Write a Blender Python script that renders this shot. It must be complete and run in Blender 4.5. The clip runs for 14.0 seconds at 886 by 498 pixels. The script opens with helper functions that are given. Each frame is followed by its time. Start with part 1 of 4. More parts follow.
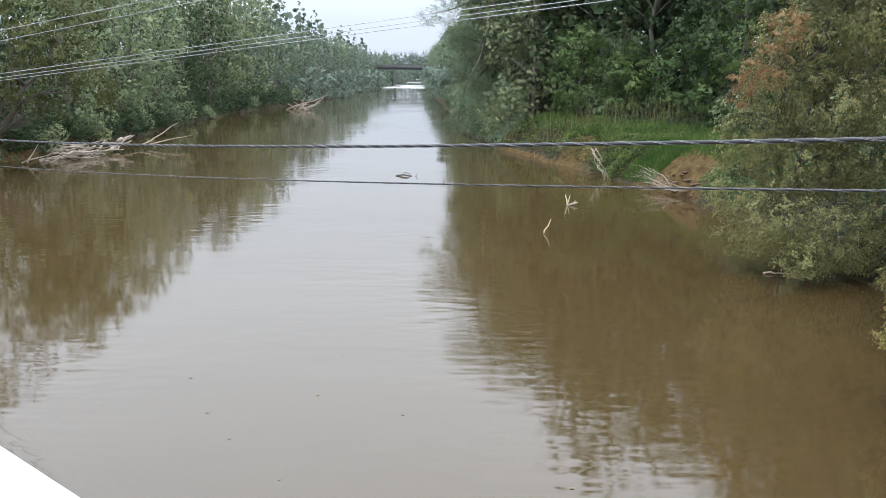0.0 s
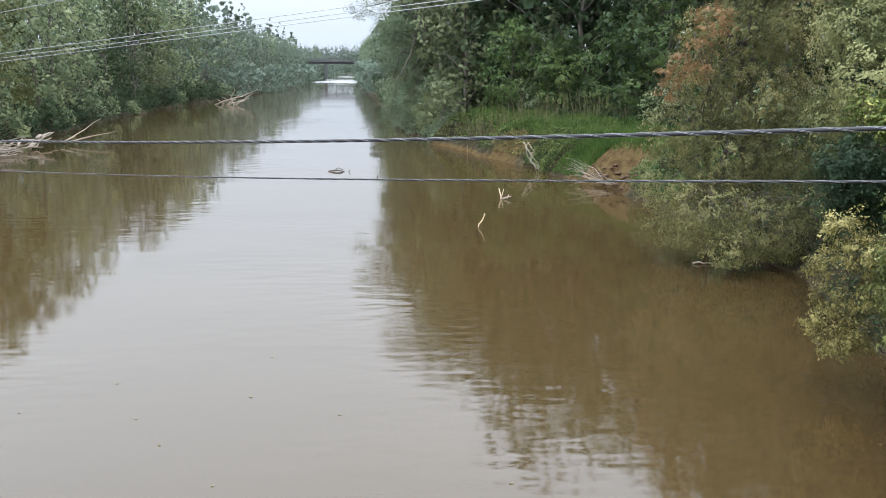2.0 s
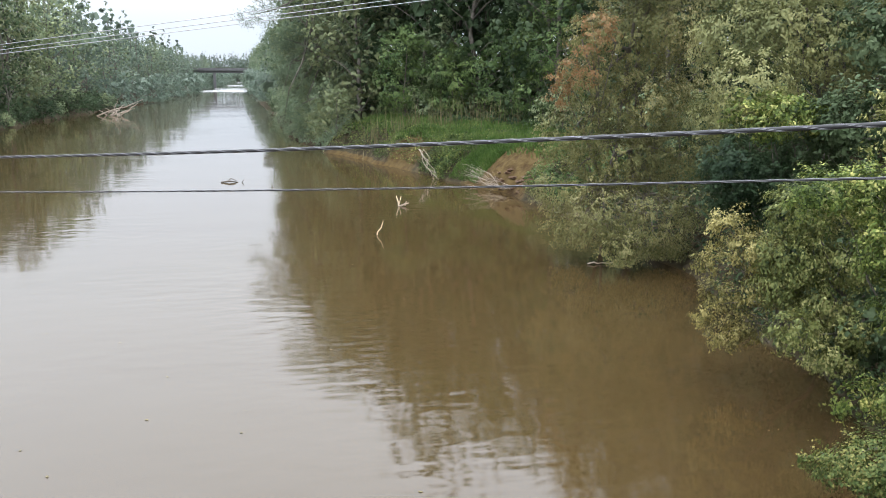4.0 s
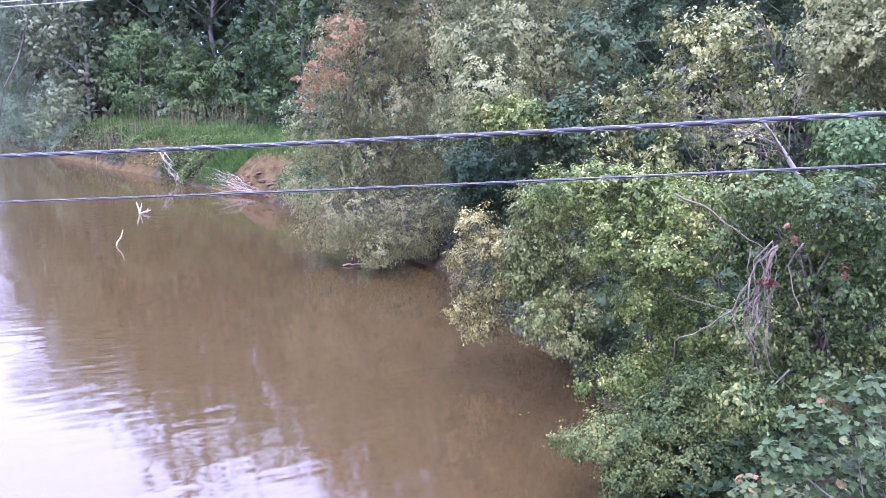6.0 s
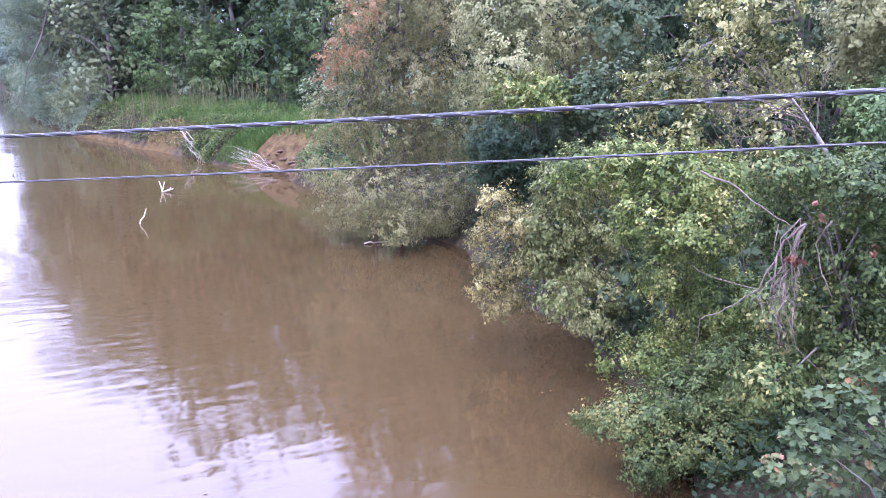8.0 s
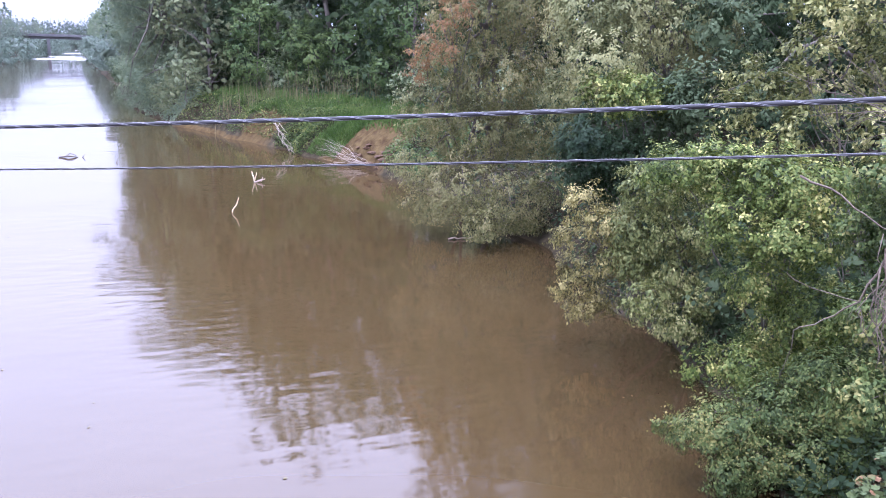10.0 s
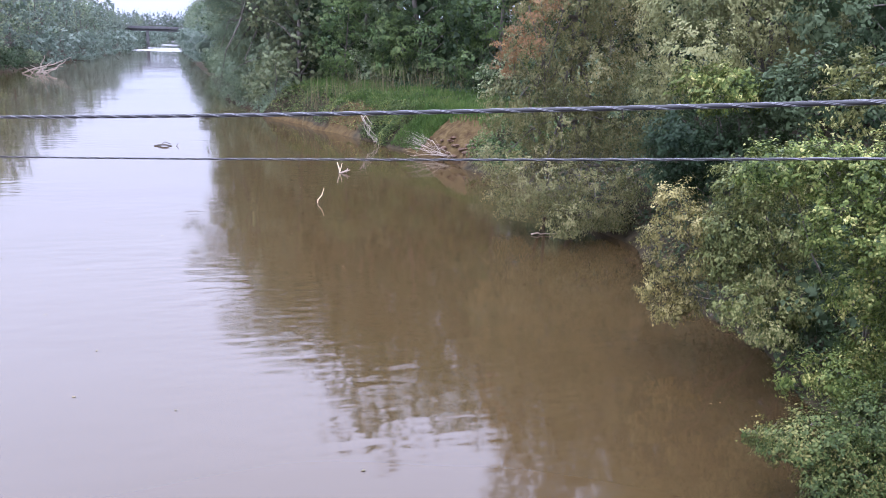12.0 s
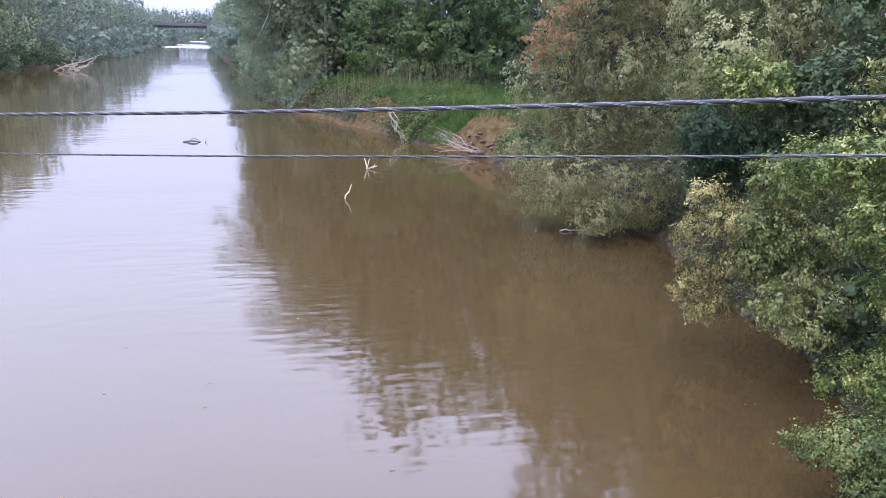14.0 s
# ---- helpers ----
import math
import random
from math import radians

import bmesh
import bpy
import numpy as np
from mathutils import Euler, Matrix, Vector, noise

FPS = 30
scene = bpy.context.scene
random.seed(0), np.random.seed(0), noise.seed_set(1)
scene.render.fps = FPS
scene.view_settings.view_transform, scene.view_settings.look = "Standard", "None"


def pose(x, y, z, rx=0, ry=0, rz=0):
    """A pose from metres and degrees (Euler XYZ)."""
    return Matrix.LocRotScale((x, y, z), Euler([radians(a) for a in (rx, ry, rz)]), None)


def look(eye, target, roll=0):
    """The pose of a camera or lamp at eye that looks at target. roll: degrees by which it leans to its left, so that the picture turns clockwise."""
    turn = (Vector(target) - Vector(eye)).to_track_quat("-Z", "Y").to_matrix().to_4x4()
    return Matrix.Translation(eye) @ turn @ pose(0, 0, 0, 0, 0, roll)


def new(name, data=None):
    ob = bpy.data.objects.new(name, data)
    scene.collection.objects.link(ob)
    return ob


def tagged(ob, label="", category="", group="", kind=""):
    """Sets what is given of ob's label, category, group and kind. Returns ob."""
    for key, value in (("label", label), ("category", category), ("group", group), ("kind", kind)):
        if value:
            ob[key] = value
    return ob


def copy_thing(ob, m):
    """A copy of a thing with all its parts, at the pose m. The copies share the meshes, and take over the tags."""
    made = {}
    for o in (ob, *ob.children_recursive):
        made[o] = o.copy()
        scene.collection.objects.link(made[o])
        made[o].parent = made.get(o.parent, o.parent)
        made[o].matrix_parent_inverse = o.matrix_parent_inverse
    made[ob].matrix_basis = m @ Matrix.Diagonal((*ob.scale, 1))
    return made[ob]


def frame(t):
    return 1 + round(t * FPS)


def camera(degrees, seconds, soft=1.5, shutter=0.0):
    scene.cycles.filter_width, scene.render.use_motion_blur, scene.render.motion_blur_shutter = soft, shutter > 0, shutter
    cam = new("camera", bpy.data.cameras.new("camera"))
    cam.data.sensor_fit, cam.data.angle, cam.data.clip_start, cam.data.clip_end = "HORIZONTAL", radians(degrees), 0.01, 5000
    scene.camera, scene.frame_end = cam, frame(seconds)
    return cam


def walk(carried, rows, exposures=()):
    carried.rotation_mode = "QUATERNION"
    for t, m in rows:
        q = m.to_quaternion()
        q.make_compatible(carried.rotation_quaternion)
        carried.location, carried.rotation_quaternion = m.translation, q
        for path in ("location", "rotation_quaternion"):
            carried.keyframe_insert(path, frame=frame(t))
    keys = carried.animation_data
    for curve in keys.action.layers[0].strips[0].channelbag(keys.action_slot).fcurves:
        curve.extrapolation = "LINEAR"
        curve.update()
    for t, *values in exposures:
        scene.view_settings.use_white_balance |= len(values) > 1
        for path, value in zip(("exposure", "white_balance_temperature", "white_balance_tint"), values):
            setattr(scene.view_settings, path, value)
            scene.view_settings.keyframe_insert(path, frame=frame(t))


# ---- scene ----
# A wide brown river between wooded banks, seen from a road bridge under an overcast sky.
cam = camera(56.2, 14.0, soft=0.6)
PATH = [
    (0, look((0.024, -0.676, 8.038), (0.029, 18.868, 3.775), 0.76)),
    (0.5, look((0.030, -0.637, 8.030), (0.243, 18.901, 3.750), 0.84)),
    (1, look((0.024, -0.593, 8.024), (0.597, 18.932, 3.720), 0.77)),
    (1.5, look((0.026, -0.494, 8.020), (1.100, 19.002, 3.682), 0.77)),
    (2, look((0.024, -0.453, 8.011), (1.601, 19.003, 3.647), 0.78)),
    (2.2, look((0.018, -0.431, 8.012), (1.799, 19.005, 3.642), 0.75)),
    (4.3, look((-0.004, -0.314, 8.002), (5.084, 18.596, 3.940), 0.55)),
    (4.5, look((-0.003, -0.283, 7.995), (6.082, 18.345, 3.997), 0.96)),
    (5, look((0.013, -0.145, 7.981), (8.588, 17.514, 4.156), 1.81)),
    (5.5, look((0.025, -0.118, 7.985), (9.642, 16.996, 4.162), 1.86)),
    (6, look((-0.007, -0.124, 8.011), (9.521, 16.989, 3.968), 1.39)),
    (6.5, look((-0.020, -0.117, 8.012), (9.378, 17.015, 3.747), 1.15)),
    (7, look((-0.029, -0.110, 8.014), (9.250, 17.037, 3.556), 1.02)),
    (9.3, look((0.000, -0.026, 8.000), (8.156, 17.623, 3.308), 1.51)),
    (9.5, look((-0.016, -0.070, 8.026), (7.875, 17.696, 3.323), 1.57)),
    (10, look((-0.001, -0.015, 8.001), (7.215, 18.036, 3.300), 1.70)),
    (10.5, look((0.002, 0.015, 8.005), (6.526, 18.322, 3.282), 1.75)),
    (11, look((0.008, 0.072, 7.997), (5.912, 18.577, 3.229), 1.72)),
    (11.5, look((0.002, 0.131, 7.996), (5.533, 18.732, 3.158), 1.78)),
    (12, look((0.009, 0.220, 7.996), (5.380, 18.845, 3.072), 1.84)),
    (12.5, look((0.006, 0.297, 8.002), (5.240, 18.941, 2.998), 1.79)),
    (13, look((-0.003, 0.403, 7.987), (5.098, 19.074, 2.946), 1.75)),
    (13.5, look((-0.011, 0.435, 7.987), (4.924, 19.146, 2.933), 1.61)),
    (14, look((-0.010, 0.439, 7.981), (4.753, 19.197, 2.935), 1.49)),
]
LIGHTING = [
    (0.0, 0.31, 6150, 11), (2.2, 0.36, 6150, 11), (4.5, 0.45, 6350, 12), (5.0, 0.66, 6300, 12), (5.4, 1.36, 5020, 40), (7.0, 1.36, 5100, 48),
    (9.5, 1.1, 5270, 40), (11.0, 0.69, 5450, 32), (14.0, 0.6, 5500, 30),
]
walk(cam, PATH, LIGHTING)

def ramp(n, stops):
    r = n.new("ShaderNodeValToRGB")
    while len(r.color_ramp.elements) < len(stops):
        r.color_ramp.elements.new(0.5)
    for e, (p, c) in zip(r.color_ramp.elements, stops):
        e.position, e.color = p, (*c, 1)
    return r


# ---- sky and sun ----
world = bpy.data.worlds.new("overcast")
scene.world = world
world.use_nodes = True
wn, wl = world.node_tree.nodes, world.node_tree.links
wn.clear()
w_out = wn.new("ShaderNodeOutputWorld")
w_bg = wn.new("ShaderNodeBackground")
w_sky = wn.new("ShaderNodeTexSky")
w_sky.sky_type = "NISHITA"
w_sky.sun_disc = False
w_sky.sun_elevation, w_sky.sun_rotation = radians(66), radians(237)
w_sky.dust_density = 4.0
w_hsv = wn.new("ShaderNodeHueSaturation")
w_hsv.inputs["Saturation"].default_value = 0.2
w_hsv.inputs["Value"].default_value = 1.0
# an overcast dome: the zenith about three times as bright as the horizon
w_co = wn.new("ShaderNodeTexCoord")
w_xyz = wn.new("ShaderNodeSeparateXYZ")
w_dome = ramp(wn, [(0.0, (0.195, 0.216, 0.240)), (0.05, (0.205, 0.227, 0.250)), (0.19, (0.345, 0.372, 0.402)), (0.47, (0.75, 0.80, 0.85)), (1.0, (1.05, 1.11, 1.17))])
w_mix = wn.new("ShaderNodeMix")
w_mix.data_type = "RGBA"
w_mix.inputs[0].default_value = 0.9
w_gain = wn.new("ShaderNodeVectorMath")
w_gain.operation = "SCALE"
w_gain.inputs["Scale"].default_value = 30.0
wl.new(w_co.outputs["Generated"], w_xyz.inputs[0])
wl.new(w_xyz.outputs["Z"], w_dome.inputs[0])
wl.new(w_dome.outputs[0], w_gain.inputs[0])
wl.new(w_gain.outputs[0], w_mix.inputs[7])
wl.new(w_sky.outputs[0], w_hsv.inputs["Color"])
wl.new(w_hsv.outputs[0], w_mix.inputs[6])
wl.new(w_mix.outputs[2], w_bg.inputs[0])
w_bg.inputs[1].default_value = 0.12
wl.new(w_bg.outputs[0], w_out.inputs[0])

sun = new("sun", bpy.data.lights.new("sun", "SUN"))
sun.data.energy, sun.data.angle, sun.data.color = 0.9, radians(40), (1.0, 0.97, 0.93)
sun.matrix_world = look((0, 0, 60), (22, 14, 0))


# ---- materials ----
def material(name):
    m = bpy.data.materials.new(name)
    m.use_nodes = True
    n = m.node_tree.nodes
    n.clear()
    out = n.new("ShaderNodeOutputMaterial")
    return m, n, m.node_tree.links, out


def leaf_material(name, stops, see_through=0.38, patch=0.6, mottle=0.55, gloss=0.12):
    """Leaves: each one its own shade, with broad patches over the crown."""
    m, n, l, out = material(name)
    geo = n.new("ShaderNodeNewGeometry")
    pos = n.new("ShaderNodeTexNoise")
    pos.inputs["Scale"].default_value, pos.inputs["Detail"].default_value = patch, 2
    l.new(geo.outputs["Position"], pos.inputs["Vector"])
    add = n.new("ShaderNodeMath")
    add.operation = "MULTIPLY_ADD"
    add.inputs[1].default_value = mottle
    half = n.new("ShaderNodeMath")
    half.operation = "MULTIPLY_ADD"
    half.inputs[1].default_value, half.inputs[2].default_value = 1.5, -0.24 - mottle * 0.5
    l.new(pos.outputs["Fac"], half.inputs[0])
    l.new(geo.outputs["Random Per Island"], add.inputs[0])
    l.new(half.outputs[0], add.inputs[2])
    r = ramp(n, stops)
    l.new(add.outputs[0], r.inputs[0])
    p = n.new("ShaderNodeBsdfPrincipled")
    p.inputs["Roughness"].default_value = 0.5
    p.inputs["Specular IOR Level"].default_value = gloss
    t = n.new("ShaderNodeBsdfTranslucent")
    dim = n.new("ShaderNodeMix")
    dim.data_type = "RGBA"
    dim.inputs[0].default_value = see_through
    dim.inputs[6].default_value = (0, 0, 0, 1)
    both = n.new("ShaderNodeAddShader")
    l.new(r.outputs[0], p.inputs["Base Color"])
    l.new(r.outputs[0], dim.inputs[7])
    l.new(dim.outputs[2], t.inputs["Color"])
    l.new(p.outputs[0], both.inputs[0])
    l.new(t.outputs[0], both.inputs[1])
    l.new(both.outputs[0], out.inputs[0])
    return m


def surface_material(name, stops, scale=3.0, fine=25.0, rough=0.85, bump=0.4, metal=0.0, stretch=(1, 1, 1), depth=0.02):
    """A matt surface with stains at one scale and grain at a finer one."""
    m, n, l, out = material(name)
    co = n.new("ShaderNodeTexCoord")
    mp = n.new("ShaderNodeMapping")
    mp.inputs["Scale"].default_value = stretch
    l.new(co.outputs["Object"], mp.inputs[0])
    a, b = n.new("ShaderNodeTexNoise"), n.new("ShaderNodeTexNoise")
    a.inputs["Scale"].default_value, a.inputs["Detail"].default_value = scale, 5
    b.inputs["Scale"].default_value, b.inputs["Detail"].default_value = fine, 4
    mx = n.new("ShaderNodeMath")
    mx.operation = "MULTIPLY_ADD"
    mx.inputs[1].default_value = 0.45
    sub = n.new("ShaderNodeMath")
    sub.operation = "MULTIPLY"
    sub.inputs[1].default_value = 0.6
    l.new(mp.outputs[0], a.inputs["Vector"])
    l.new(mp.outputs[0], b.inputs["Vector"])
    l.new(a.outputs["Fac"], sub.inputs[0])
    l.new(b.outputs["Fac"], mx.inputs[0])
    l.new(sub.outputs[0], mx.inputs[2])
    r = ramp(n, stops)
    l.new(mx.outputs[0], r.inputs[0])
    p = n.new("ShaderNodeBsdfPrincipled")
    p.inputs["Roughness"].default_value, p.inputs["Metallic"].default_value = rough, metal
    bp = n.new("ShaderNodeBump")
    bp.inputs["Strength"].default_value, bp.inputs["Distance"].default_value = bump, depth
    l.new(mx.outputs[0], bp.inputs["Height"])
    l.new(bp.outputs[0], p.inputs["Normal"])
    l.new(r.outputs[0], p.inputs["Base Color"])
    l.new(p.outputs[0], out.inputs[0])
    return m


def water_material():
    """Silty river: a brown body under a rippled mirror of the sky."""
    m, n, l, out = material("river_water")
    geo = n.new("ShaderNodeNewGeometry")
    body = n.new("ShaderNodeBsdfDiffuse")
    silt = n.new("ShaderNodeTexNoise")
    silt.inputs["Scale"].default_value, silt.inputs["Detail"].default_value = 0.05, 3
    r = ramp(n, [(0.3, (0.0475, 0.0308, 0.0120)), (0.7, (0.0560, 0.0370, 0.0150))])
    l.new(geo.outputs["Position"], silt.inputs["Vector"])
    l.new(silt.outputs["Fac"], r.inputs[0])
    l.new(r.outputs[0], body.inputs["Color"])
    gloss = n.new("ShaderNodeBsdfGlossy")
    gloss.inputs["Roughness"].default_value = 0.055
    gloss.inputs["Color"].default_value = (0.95, 0.95, 0.95, 1)
    # ripples: calm reaches with patches of wind
    mp = n.new("ShaderNodeMapping")
    mp.inputs["Scale"].default_value = (0.45, 1.0, 1.0)
    l.new(geo.outputs["Position"], mp.inputs[0])
    w1, w2, patch = n.new("ShaderNodeTexNoise"), n.new("ShaderNodeTexNoise"), n.new("ShaderNodeTexNoise")
    w1.inputs["Scale"].default_value, w1.inputs["Detail"].default_value = 1.7, 1.5
    w2.inputs["Scale"].default_value, w2.inputs["Detail"].default_value = 0.22, 2
    patch.inputs["Scale"].default_value = 0.06
    l.new(mp.outputs[0], w1.inputs["Vector"])
    l.new(mp.outputs[0], w2.inputs["Vector"])
    l.new(geo.outputs["Position"], patch.inputs["Vector"])
    pr = ramp(n, [(0.42, (0.09,) * 3), (0.62, (0.85,) * 3)])
    l.new(patch.outputs["Fac"], pr.inputs[0])
    b1, b2 = n.new("ShaderNodeBump"), n.new("ShaderNodeBump")
    b1.inputs["Distance"].default_value = 0.018
    b2.inputs["Distance"].default_value, b2.inputs["Strength"].default_value = 0.05, 0.35
    l.new(pr.outputs[0], b1.inputs["Strength"])
    l.new(w1.outputs["Fac"], b1.inputs["Height"])
    l.new(w2.outputs["Fac"], b2.inputs["Height"])
    l.new(b1.outputs[0], b2.inputs["Normal"])
    l.new(b2.outputs[0], gloss.inputs["Normal"])
    fr = n.new("ShaderNodeFresnel")
    fr.inputs["IOR"].default_value = 1.5
    mix = n.new("ShaderNodeMixShader")
    l.new(fr.outputs[0], mix.inputs[0])
    l.new(body.outputs[0], mix.inputs[1])
    l.new(gloss.outputs[0], mix.inputs[2])
    l.new(mix.outputs[0], out.inputs[0])
    return m


M_WATER = water_material()
M_WOODS = leaf_material("woods_leaves", [(0.0, (0.043, 0.064, 0.039)), (0.45, (0.135, 0.172, 0.096)), (1.0, (0.282, 0.304, 0.160))], patch=0.25, mottle=0.2, gloss=0.08, see_through=0.45)
# Distance haze is put into the next two leaf colours: bluer, flatter greens.
M_FAR_HAZE = leaf_material("haze_tinted_leaves", [(0.0, (0.059, 0.082, 0.067)), (0.5, (0.096, 0.126, 0.097)), (1.0, (0.149, 0.187, 0.134))], see_through=0.4, patch=0.15, mottle=0.2, gloss=0.08)
M_HAZY = leaf_material("hazed_grey_green_leaves", [(0.0, (0.057, 0.081, 0.053)), (0.5, (0.108, 0.141, 0.088)), (1.0, (0.184, 0.218, 0.119))], patch=0.2, mottle=0.2, gloss=0.08, see_through=0.45)
# Dark leaf green; also carries shade under and behind the crowns.
M_DARK = leaf_material("dark_shaded_leaves", [(0.0, (0.010, 0.021, 0.011)), (0.5, (0.034, 0.054, 0.025)), (1.0, (0.077, 0.101, 0.050))], patch=0.3, mottle=0.2, gloss=0.08, see_through=0.45)
M_OLIVE = leaf_material("olive_leaves", [(0.0, (0.041, 0.056, 0.027)), (0.45, (0.095, 0.114, 0.055)), (1.0, (0.171, 0.181, 0.091))], patch=0.4, mottle=0.35)
M_WILLOW = leaf_material("willow_leaves", [(0.0, (0.063, 0.077, 0.032)), (0.45, (0.146, 0.156, 0.066)), (1.0, (0.263, 0.249, 0.109))], patch=0.4, mottle=0.35)
M_FRESH = leaf_material("fresh_leaves", [(0.0, (0.026, 0.052, 0.019)), (0.5, (0.059, 0.093, 0.030)), (1.0, (0.125, 0.163, 0.051))], patch=0.5, mottle=0.4)
M_GREY = leaf_material("grey_green_leaves", [(0.0, (0.018, 0.028, 0.009)), (0.45, (0.089, 0.105, 0.031)), (0.8, (0.171, 0.180, 0.062)), (1.0, (0.287, 0.273, 0.117))], patch=0.7, mottle=0.72)
M_YELLOW = leaf_material("yellowing_leaves", [(0.0, (0.016, 0.029, 0.007)), (0.45, (0.075, 0.106, 0.023)), (0.78, (0.148, 0.170, 0.045)), (1.0, (0.356, 0.333, 0.116))], patch=1.1, mottle=0.72)
M_GREEN = leaf_material("bush_leaves", [(0.0, (0.010, 0.019, 0.005)), (0.45, (0.046, 0.071, 0.020)), (0.8, (0.098, 0.123, 0.036)), (1.0, (0.196, 0.186, 0.062))], patch=0.9, mottle=0.72)
M_RED = leaf_material("reddish_leaves", [(0.0, (0.057, 0.063, 0.023)), (0.35, (0.123, 0.095, 0.040)), (0.6, (0.181, 0.100, 0.048)), (1.0, (0.227, 0.152, 0.069))], patch=0.9)
M_WITHERED = leaf_material("withered_leaves", [(0.0, (0.050, 0.026, 0.016)), (0.5, (0.120, 0.055, 0.034)), (1.0, (0.200, 0.105, 0.060))], see_through=0.2)
M_RUSSET = leaf_material("russet_green_leaves", [(0.0, (0.041, 0.046, 0.017)), (0.45, (0.115, 0.116, 0.044)), (0.8, (0.190, 0.176, 0.077)), (1.0, (0.246, 0.211, 0.108))], patch=0.6, mottle=0.5)
M_PLANE = leaf_material("plane_leaves", [(0.0, (0.020, 0.035, 0.012)), (0.5, (0.045, 0.066, 0.024)), (0.8, (0.080, 0.101, 0.036)), (0.9, (0.170, 0.090, 0.046)), (1.0, (0.226, 0.129, 0.065))], see_through=0.3, patch=1.2, mottle=0.6)
M_BIRCH = leaf_material("birch_leaves", [(0.0, (0.024, 0.031, 0.009)), (0.45, (0.105, 0.115, 0.036)), (0.8, (0.208, 0.205, 0.075)), (1.0, (0.388, 0.366, 0.164))], patch=0.9, mottle=0.72)
M_BLOND = leaf_material("blond_leaves", [(0.0, (0.029, 0.030, 0.009)), (0.45, (0.133, 0.121, 0.039)), (0.8, (0.230, 0.200, 0.075)), (1.0, (0.349, 0.309, 0.134))], patch=1.2, mottle=0.72)
M_SYC = leaf_material("sycamore_leaves", [(0.0, (0.026, 0.033, 0.010)), (0.5, (0.058, 0.066, 0.022)), (1.0, (0.113, 0.114, 0.043))], patch=0.4)
M_GRASS = leaf_material("grass_blades", [(0.0, (0.026, 0.051, 0.011)), (0.6, (0.055, 0.097, 0.021)), (1.0, (0.106, 0.135, 0.040))], patch=0.5)
M_CANE = leaf_material("cane_stalks", [(0.0, (0.076, 0.070, 0.033)), (1.0, (0.198, 0.168, 0.093))], see_through=0.1)
M_BARK = surface_material("bark", [(0.25, (0.05, 0.042, 0.034)), (0.75, (0.16, 0.14, 0.115))], 4, 30, stretch=(1, 1, 0.3))
M_PALE = surface_material("pale_bark", [(0.25, (0.12, 0.105, 0.086)), (0.75, (0.29, 0.27, 0.235))], 4, 30, stretch=(1, 1, 0.3))
M_DEAD = surface_material("dead_wood", [(0.25, (0.055, 0.042, 0.029)), (0.75, (0.160, 0.125, 0.090))], 4, 30, stretch=(1, 1, 0.3))
M_DRIFT = surface_material("driftwood", [(0.25, (0.17, 0.13, 0.10)), (0.75, (0.45, 0.39, 0.32))], 3, 20)
M_BONE = surface_material("bleached_wood", [(0.25, (0.42, 0.35, 0.22)), (0.75, (0.70, 0.62, 0.45))], 5, 30)
M_CLOD = surface_material("wet_clod", [(0.25, (0.037, 0.017, 0.007)), (0.75, (0.105, 0.054, 0.022))], 3, 18, rough=0.75, bump=0.8, depth=0.05)
M_CONC = surface_material("white_concrete", [(0.25, (0.33, 0.33, 0.335)), (0.75, (0.44, 0.44, 0.45))], 2, 60, bump=0.15, depth=0.004)
M_GREYC = surface_material("weathered_concrete", [(0.25, (0.055, 0.056, 0.058)), (0.75, (0.13, 0.13, 0.13))], 0.5, 6, bump=0.2)
M_ROAD = surface_material("asphalt", [(0.25, (0.035, 0.035, 0.036)), (0.75, (0.075, 0.074, 0.072))], 0.7, 60, bump=0.3)
M_CABLE = surface_material("cable_sheath", [(0.25, (0.010, 0.010, 0.011)), (0.75, (0.028, 0.028, 0.030))], 3, 60, rough=0.6, bump=0.1)
M_WIRE = surface_material("bare_wire", [(0.25, (0.300, 0.300, 0.315)), (0.75, (0.465, 0.465, 0.480))], 3, 60, rough=0.45, bump=0.1, metal=0.6)
M_STRAND = surface_material("strand_wire", [(0.25, (0.10, 0.10, 0.11)), (0.75, (0.32, 0.32, 0.34))], 2, 40, rough=0.5, bump=0.1, metal=0.3)
M_FOAM = surface_material("white_water", [(0.3, (0.12, 0.12, 0.115)), (0.65, (0.45, 0.46, 0.47))], 0.3, 2, bump=0.4)


